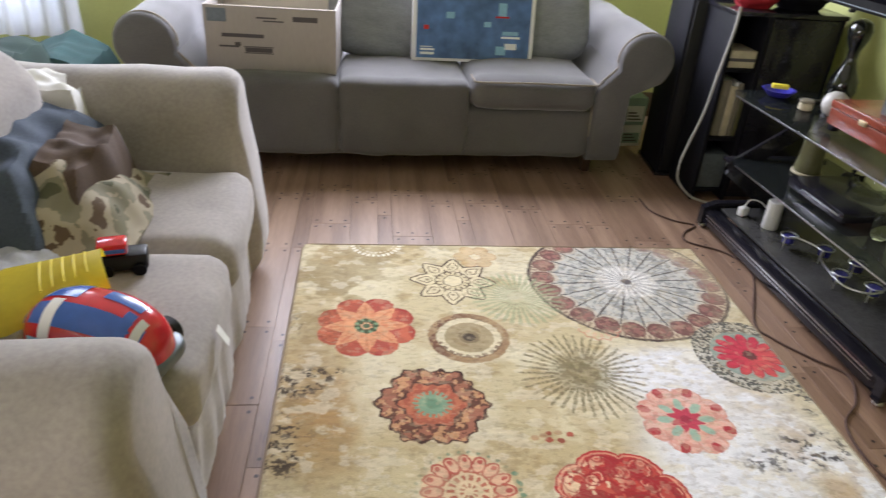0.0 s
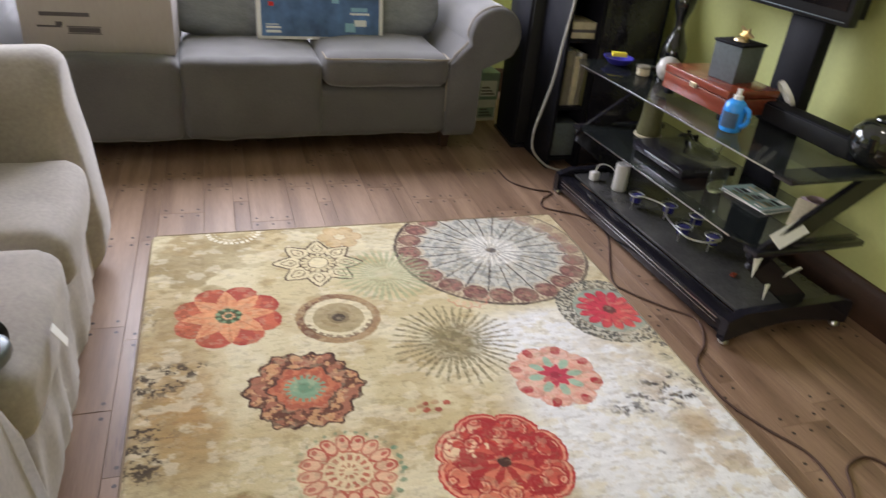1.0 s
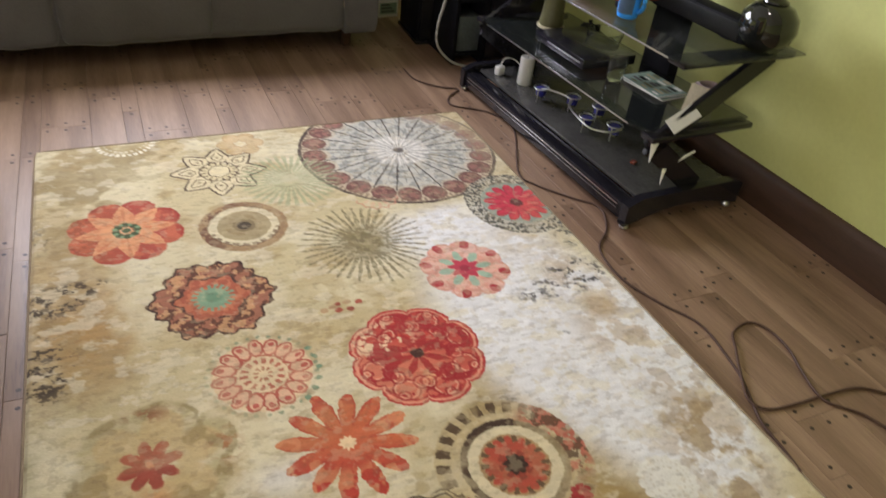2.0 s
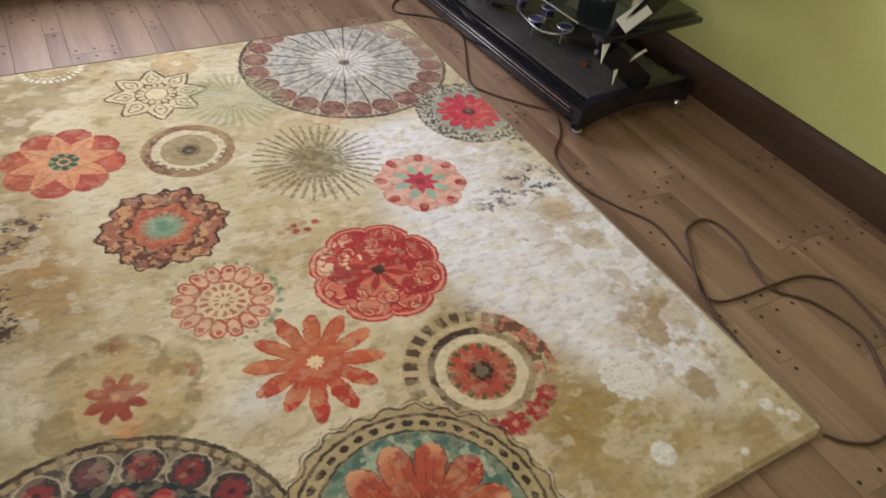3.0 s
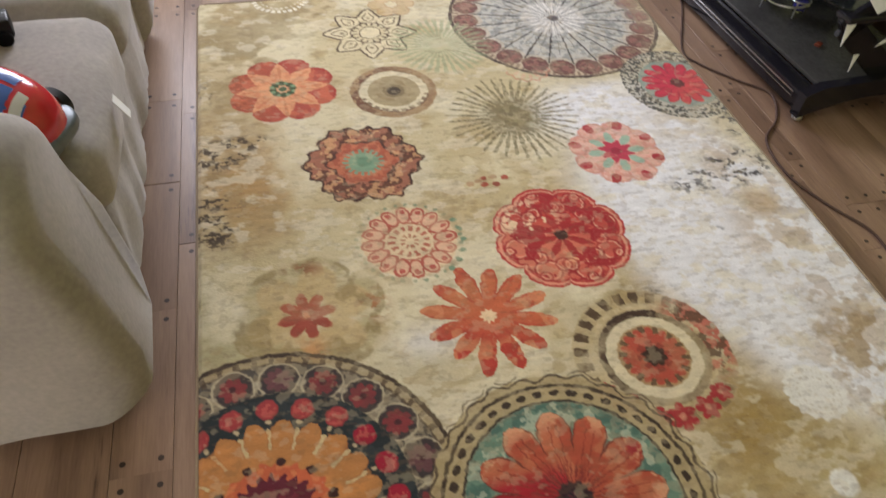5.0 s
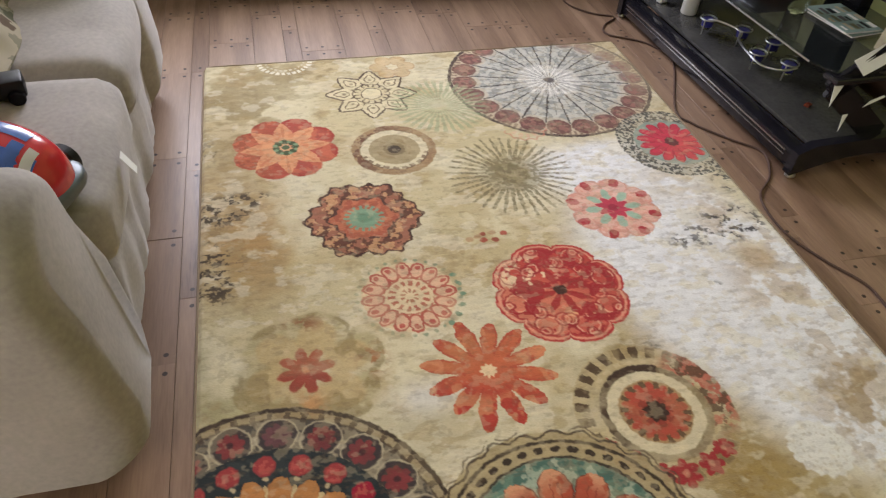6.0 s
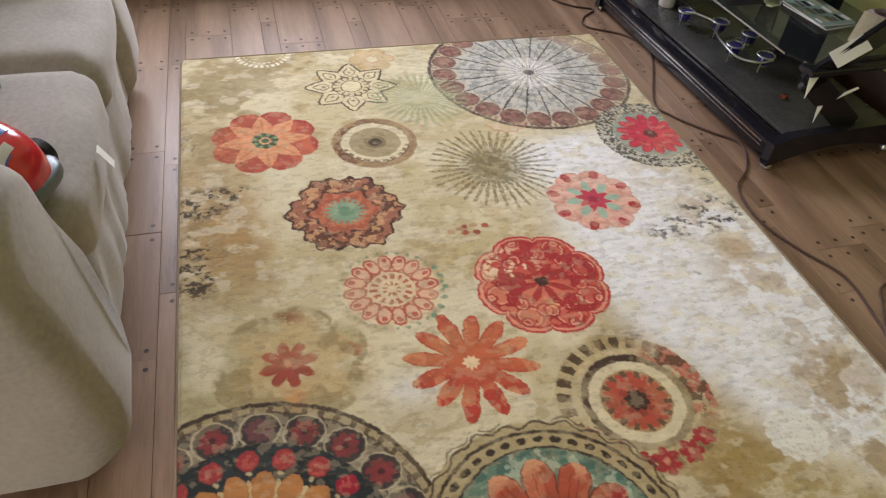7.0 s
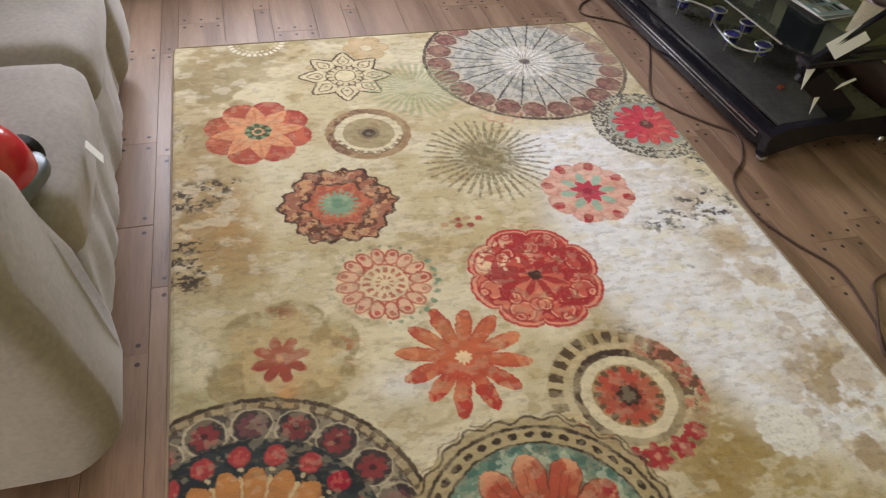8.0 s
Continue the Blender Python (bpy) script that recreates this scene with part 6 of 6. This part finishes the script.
lay(disc(r, 0.084 + 0.007 * np.cos(th * 24)), (92, 26, 42), 0.98)
lay(disc(r, 0.06) * (petal(th, 16) < 0.5), (120, 38, 52), 0.7)

# teal medallion with a large coral daisy, petals darkened where less light falls
kx, ky = 0.684, -1.958
focus(kx, ky, 0.33)
r, th = polar(kx, ky, -2)
lay(disc(r, 0.272), (176, 156, 114), 0.93)
lay(ring(r, 0.244, 0.252, 0.0018), (52, 38, 28), 0.96, 0.15)
wavy = 0.268 + 0.006 * np.cos(th * 26) + 0.004 * np.cos(th * 9 + 1)
lay(ring(r, wavy - 0.003, wavy + 0.003, 0.0016), (66, 50, 38), 0.93, 0.2)
lay(ring(r, wavy + 0.008, wavy + 0.012, 0.0016) * grain(0.03, 186, 0.45, 0.52), (92, 74, 54), 0.8)
for k in range(40):
    a = radians(9 * k)
    dx_, dy_ = wob_x - kx - 0.229 * math.cos(a), wob_y - ky - 0.229 * math.sin(a)
    u, v = dx_ * math.cos(a) + dy_ * math.sin(a), -dx_ * math.sin(a) + dy_ * math.cos(a)
    lay(1 - step(0.85, 1.1, np.sqrt((u / 0.0080) ** 2 + (v / 0.0115) ** 2)), (48, 34, 26), 0.96)
lay(ring(r, 0.207, 0.213, 0.0015), (50, 42, 36), 0.96)
lay(disc(r, 0.207), (102, 134, 116), 0.97)
lay(disc(r, 0.207) * grain(0.032, 181, 0.49, 0.57), (72, 106, 96), 0.8)
lay(disc(r, 0.207) * grain(0.02, 183, 0.58, 0.63), (178, 186, 162), 0.7)
e = club(r, th, 12, 0.02, 0.186, 0.0365)
body = 1 - step(0.93, 1.01, e)
lay(body, (180, 80, 52), 0.98)
lay(body * grain(0.05, 185, 0.48, 0.6), (196, 116, 80), 0.7)
lay(body * step(0.13, 0.18, r) * grain(0.02, 187, 0.45, 0.55), (224, 168, 128), 0.7)
lay(body * step(-0.02, 0.03, -(gy - ky) - 0.03 + 0.10 * ((gx - kx) < 0)) * (gx < kx + 0.12), (168, 24, 40), 0.95)
lay(body * spot(0.838, -1.885, 0.032, 0.030) * grain(0.014, 188, 0.42, 0.5), (156, 28, 40), 0.95)
lay(body * step(0.84, 0.93, e), (92, 40, 34), 0.9)
ax, lat = fold(r, th, 12)
lay(body * (np.abs(np.abs(lat) - 0.0085 * np.clip(r / 0.12, 0, 1)) < 0.0016) * ring(r, 0.04, 0.155), (138, 50, 36), 0.65)
lay(disc(r, 0.075, 0.02) * (petal(th, 36) < 0.4), (120, 38, 36), 0.75)
lay(disc(r, 0.034 + 0.006 * petal(th, 14), 0.004), (44, 28, 36), 0.97)
lay(disc(r, 0.018) * (petal(th, 8) < 0.5), (92, 44, 50), 0.8)

# teal speckled rosette at the rim
focus(1.503, -0.722, 0.22)
r, th = polar(1.503, -0.722)
lay(disc(r, 0.186), (190, 184, 166), 0.85, 0.2)
lay(ring(r, 0.128, 0.188) * (grain(0.0085, 201, 0.50, 0.56, 2)), (62, 62, 58), 0.88)
lay(ring(r, 0.179, 0.185, 0.0015) * (petal(th, 70) < 0.55), (60, 58, 54), 0.85)
lay(ring(r, 0.146, 0.151, 0.0015) * (petal(th, 50) < 0.55), (60, 58, 54), 0.85)
lay(disc(r, 0.128), (140, 158, 146), 0.9, 0.2)
rf, tf = polar(1.500, -0.722, 5)
e = club(rf, tf, 14, 0.008, 0.116, 0.0185)
m = 1 - step(0.9, 1.05, e)
lay(m, (206, 38, 68), 0.96)
lay(m * step(-0.02, 0.06, (gx - 1.50) - (gy + 0.72)), (212, 84, 80), 0.85)
lay(m * (e > 0.72), (164, 30, 54), 0.6)
lay(disc(rf, 0.022 + 0.004 * petal(tf, 9)), (96, 48, 44), 0.95)

# white doily and drips
focus(1.277, -1.842, 0.12)
r, th = polar(1.277, -1.842)
lay(disc(r, 0.064 + 0.007 * petal(th, 16), 0.003), (238, 235, 228), 0.95, 0.12)
lay(ring(r, 0.036, 0.041) * (petal(th, 16) < 0.5), (206, 196, 178), 0.6)
lay(ring(r, 0.052, 0.056) * (petal(th, 32) < 0.5), (206, 196, 178), 0.5)
focus()
for x, y, s in ((1.367, -1.604, 0.018), (1.214, -2.034, 0.028), (1.516, -1.981, 0.011), (1.522, -2.042, 0.018), (1.557, -2.092, 0.015), (1.54, -2.07, 0.010), (1.38, -2.11, 0.010)):
    lay(disc(np.hypot(wob_x - x, wob_y - y), s, 0.004), (240, 238, 232), 0.95, 0.1)
# row of small red dots
for k, (x, y) in enumerate(((0.712, -1.074), (0.749, -1.082), (0.752, -1.058), (0.780, -1.056), (0.812, -1.062), (0.782, -1.084), (0.735, -1.066))):
    lay(disc(np.hypot(wob_x - x, (wob_y - y) * 1.2), 0.0115), ((186, 148, 110), (172, 70, 50), (150, 62, 44))[k % 3], 0.92)
# overall wear
lay(step(0.56, 0.66, cloud(gx * 0.8, gy, 0.017, 231, 3)), (206, 188, 152), 0.22)
lay(step(0.60, 0.70, cloud(gx * 0.5, gy, 0.010, 215, 3)), (112, 88, 62), 0.22)
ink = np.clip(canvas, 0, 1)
gx, gy, weave = full_x, full_y, full_weave

# pile: thin slab with softly rolled edges and round corners
inset = np.minimum(np.minimum(gx, RUG_W - gx), np.minimum(-gy, RUG_L + gy))
cr = 0.03
dx = np.maximum(np.abs(gx - RUG_W / 2) - (RUG_W / 2 - cr), 0)
dy = np.maximum(np.abs(gy + RUG_L / 2) - (RUG_L / 2 - cr), 0)
over = np.hypot(dx, dy)
pull = np.where((dx > 0) & (dy > 0) & (over > cr), cr / np.maximum(over, 1e-6), 1.0)
px = RUG_W / 2 + np.sign(gx - RUG_W / 2) * (np.abs(gx - RUG_W / 2) - dx + dx * pull)
py = -RUG_L / 2 + np.sign(gy + RUG_L / 2) * (np.abs(gy + RUG_L / 2) - dy + dy * pull)
pz = 0.0095 - 0.0055 * (1 - step(0.0, 0.012, inset)) + 0.0012 * (cloud(gx, gy, 0.25, 221, 3) - 0.5) + 0.0007 * (weave - 0.5)
co = np.stack([px, py, pz], -1).reshape(-1, 3)
ids = np.arange(nx * ny).reshape(ny, nx)
quads = np.stack([ids[:-1, :-1], ids[1:, :-1], ids[1:, 1:], ids[:-1, 1:]], -1).reshape(-1, 4)
rim = np.concatenate([ids[0, :-1], ids[:-1, -1], ids[-1, :0:-1], ids[:0:-1, 0]])
low = co[rim].copy()
low[:, 2] = 0.001
n0 = len(co)
side = np.stack([rim, np.roll(rim, -1), n0 + np.roll(np.arange(len(rim)), -1), n0 + np.arange(len(rim))], -1)
me = bpy.data.meshes.new("rug")
verts, faces = np.concatenate([co, low]), np.concatenate([quads, side])
me.vertices.add(len(verts))
me.vertices.foreach_set("co", verts.astype(np.float32).ravel())
me.loops.add(faces.size)
me.loops.foreach_set("vertex_index", faces.astype(np.int32).ravel())
me.polygons.add(len(faces))
me.polygons.foreach_set("loop_start", np.arange(0, faces.size, 4, dtype=np.int32))
me.update(calc_edges=True)
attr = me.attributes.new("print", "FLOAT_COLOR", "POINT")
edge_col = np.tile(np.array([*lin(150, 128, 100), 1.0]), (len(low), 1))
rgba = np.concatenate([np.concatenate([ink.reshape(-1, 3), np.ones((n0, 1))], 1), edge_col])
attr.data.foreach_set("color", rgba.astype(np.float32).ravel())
me.polygons.foreach_set("use_smooth", np.ones(len(faces), dtype=bool))
me.materials.append(RUG)
rug = tagged(new("rug"), "cream distressed area rug printed with colourful medallion flowers", "rug")
pile = new("woven_top", me)
pile.parent = rug
# stitched binding round the rim
hem = [(0.03, 0.001, 0.0045), (RUG_W - 0.03, 0.001, 0.0045), (RUG_W - 0.009, -0.009, 0.0045), (RUG_W + 0.001, -0.03, 0.0045), (RUG_W + 0.001, -RUG_L + 0.03, 0.0045),
       (RUG_W - 0.009, -RUG_L + 0.009, 0.0045), (RUG_W - 0.03, -RUG_L - 0.001, 0.0045), (0.03, -RUG_L - 0.001, 0.0045), (0.009, -RUG_L + 0.009, 0.0045), (-0.001, -RUG_L + 0.03, 0.0045),
       (-0.001, -0.03, 0.0045), (0.009, -0.009, 0.0045), (0.03, 0.001, 0.0045)]
BINDING = Mat("tan_binding", lin(142, 122, 98), 0.85, var=0.15, scale=20, fine=300, bump=0.3).m
part("binding", tube(hem, 0.0032, 6, smooth=0), BINDING, rug, "tan stitched binding")

# ---- pegged plank floor ----
floor = thing("floor", "pegged oak plank floor with planks of mixed widths", "floor", kind="structure")
part("underlay", boxed(WEST - 0.1, EAST + 0.1, SOUTH - 0.1, NORTH + 0.1, -0.08, -0.014, bevel=0), SUBFLOOR, floor)
PLANK_CACHE = {}


def plank_mesh(w, length):
    key = (round(w, 3), round(length, 2))
    if key in PLANK_CACHE:
        return PLANK_CACHE[key]
    bm = bmesh.new()
    g, b = 0.0005, 0.0004
    x0, x1, y0, y1 = -w / 2 + g, w / 2 - g, -length / 2 + g, length / 2 - g
    lowv = [bm.verts.new(p) for p in ((x0, y0, -0.014), (x1, y0, -0.014), (x1, y1, -0.014), (x0, y1, -0.014))]
    mid = [bm.verts.new((v.co.x, v.co.y, -b)) for v in lowv]
    top = [bm.verts.new((v.co.x - math.copysign(b, v.co.x), v.co.y - math.copysign(b, v.co.y), 0.0)) for v in lowv]
    for a, c in ((lowv, mid), (mid, top)):
        for k in range(4):
            bm.faces.new((a[k], a[(k + 1) % 4], c[(k + 1) % 4], c[k]))
    bm.faces.new(top)
    n = 1 if w < 0.075 else 2 if w < 0.125 else 3
    for s in (-1, 1):
        for k in range(n):
            x = 0.0 if n == 1 else (-0.5 + k / (n - 1)) * (w - 0.045)
            y = s * (length / 2 - 0.028)
            c = [bm.verts.new((x + 0.0062 * math.cos(a * math.pi / 4), y + 0.0062 * math.sin(a * math.pi / 4), 0.0005)) for a in range(8)]
            bm.faces.new(c).material_index = 1
    PLANK_CACHE[key] = mesh_of("plank", bm, [OAK, PEG], smooth=False)
    return PLANK_CACHE[key]


rows = random.Random(7)
edges = []
WIDTHS = (0.115, 0.06, 0.165)
k, x = 0, -0.160
while x < EAST:
    edges.append((x, WIDTHS[k % 3]))
    x, k = x + WIDTHS[k % 3], k + 1
k, x = -1, -0.160
while x > WEST:
    edges.append((x - WIDTHS[k % 3], WIDTHS[k % 3]))
    x, k = x - WIDTHS[k % 3], k - 1
near, rest = 0, []
for x0, w in sorted(edges):
    w = min(x0 + w, EAST) - max(x0, WEST)
    x0 = max(x0, WEST)
    y = SOUTH - rows.random() * 0.5
    if abs(x0 + 0.160) < 1e-4:
        cuts = [-0.546, -0.92, -1.349, -1.735]
    elif abs(x0 + 0.045) < 1e-4:
        cuts = [-0.62, -1.149, -1.9]
    else:
        cuts = None
    ys = []
    if cuts:
        ys = [NORTH, 0.95, 0.45, -0.02, *cuts, cuts[-1] - 0.42, cuts[-1] - 0.9, cuts[-1] - 1.5, SOUTH]
        ys = ys[::-1]
    else:
        while y < NORTH:
            ys.append(y)
            y += rows.choice((0.36, 0.42, 0.48, 0.60, 0.78))
        ys.append(y)
    ys = [min(max(v, SOUTH), NORTH) for v in ys]
    for y0, y1 in zip(ys, ys[1:]):
        if y1 - y0 < 0.03:
            continue
        cy, length = (y0 + y1) / 2, y1 - y0
        hidden = 0.05 < x0 and x0 + w < 1.55 and -2.1 < y0 and y1 < -0.05
        seen = -0.4 < x0 < 2.35 and -2.9 < cy < 1.0 and not hidden
        if seen and near < 300:
            p = new("plank", plank_mesh(w, round(length, 2)))
            p.parent = floor
            p.location = (x0 + w / 2, cy, 0)
            near += 1
        else:
            rest.append((x0 + w / 2, cy, w, round(length, 2)))
vs, fs, mi = [], [], []
for cx, cy, w, length in rest:
    src = plank_mesh(w, length)
    o = len(vs)
    vs += [(v.co.x + cx, v.co.y + cy, v.co.z) for v in src.vertices]
    for p in src.polygons:
        fs.append([o + i for i in p.vertices])
        mi.append(p.material_index)
me = bpy.data.meshes.new("far_planks")
me.from_pydata(vs, [], fs)
me.materials.append(OAK)
me.materials.append(PEG)
me.polygons.foreach_set("material_index", mi)
far = new("planks", me)
far.parent = floor
tagged(far, "the farther oak planks", kind="stuff")
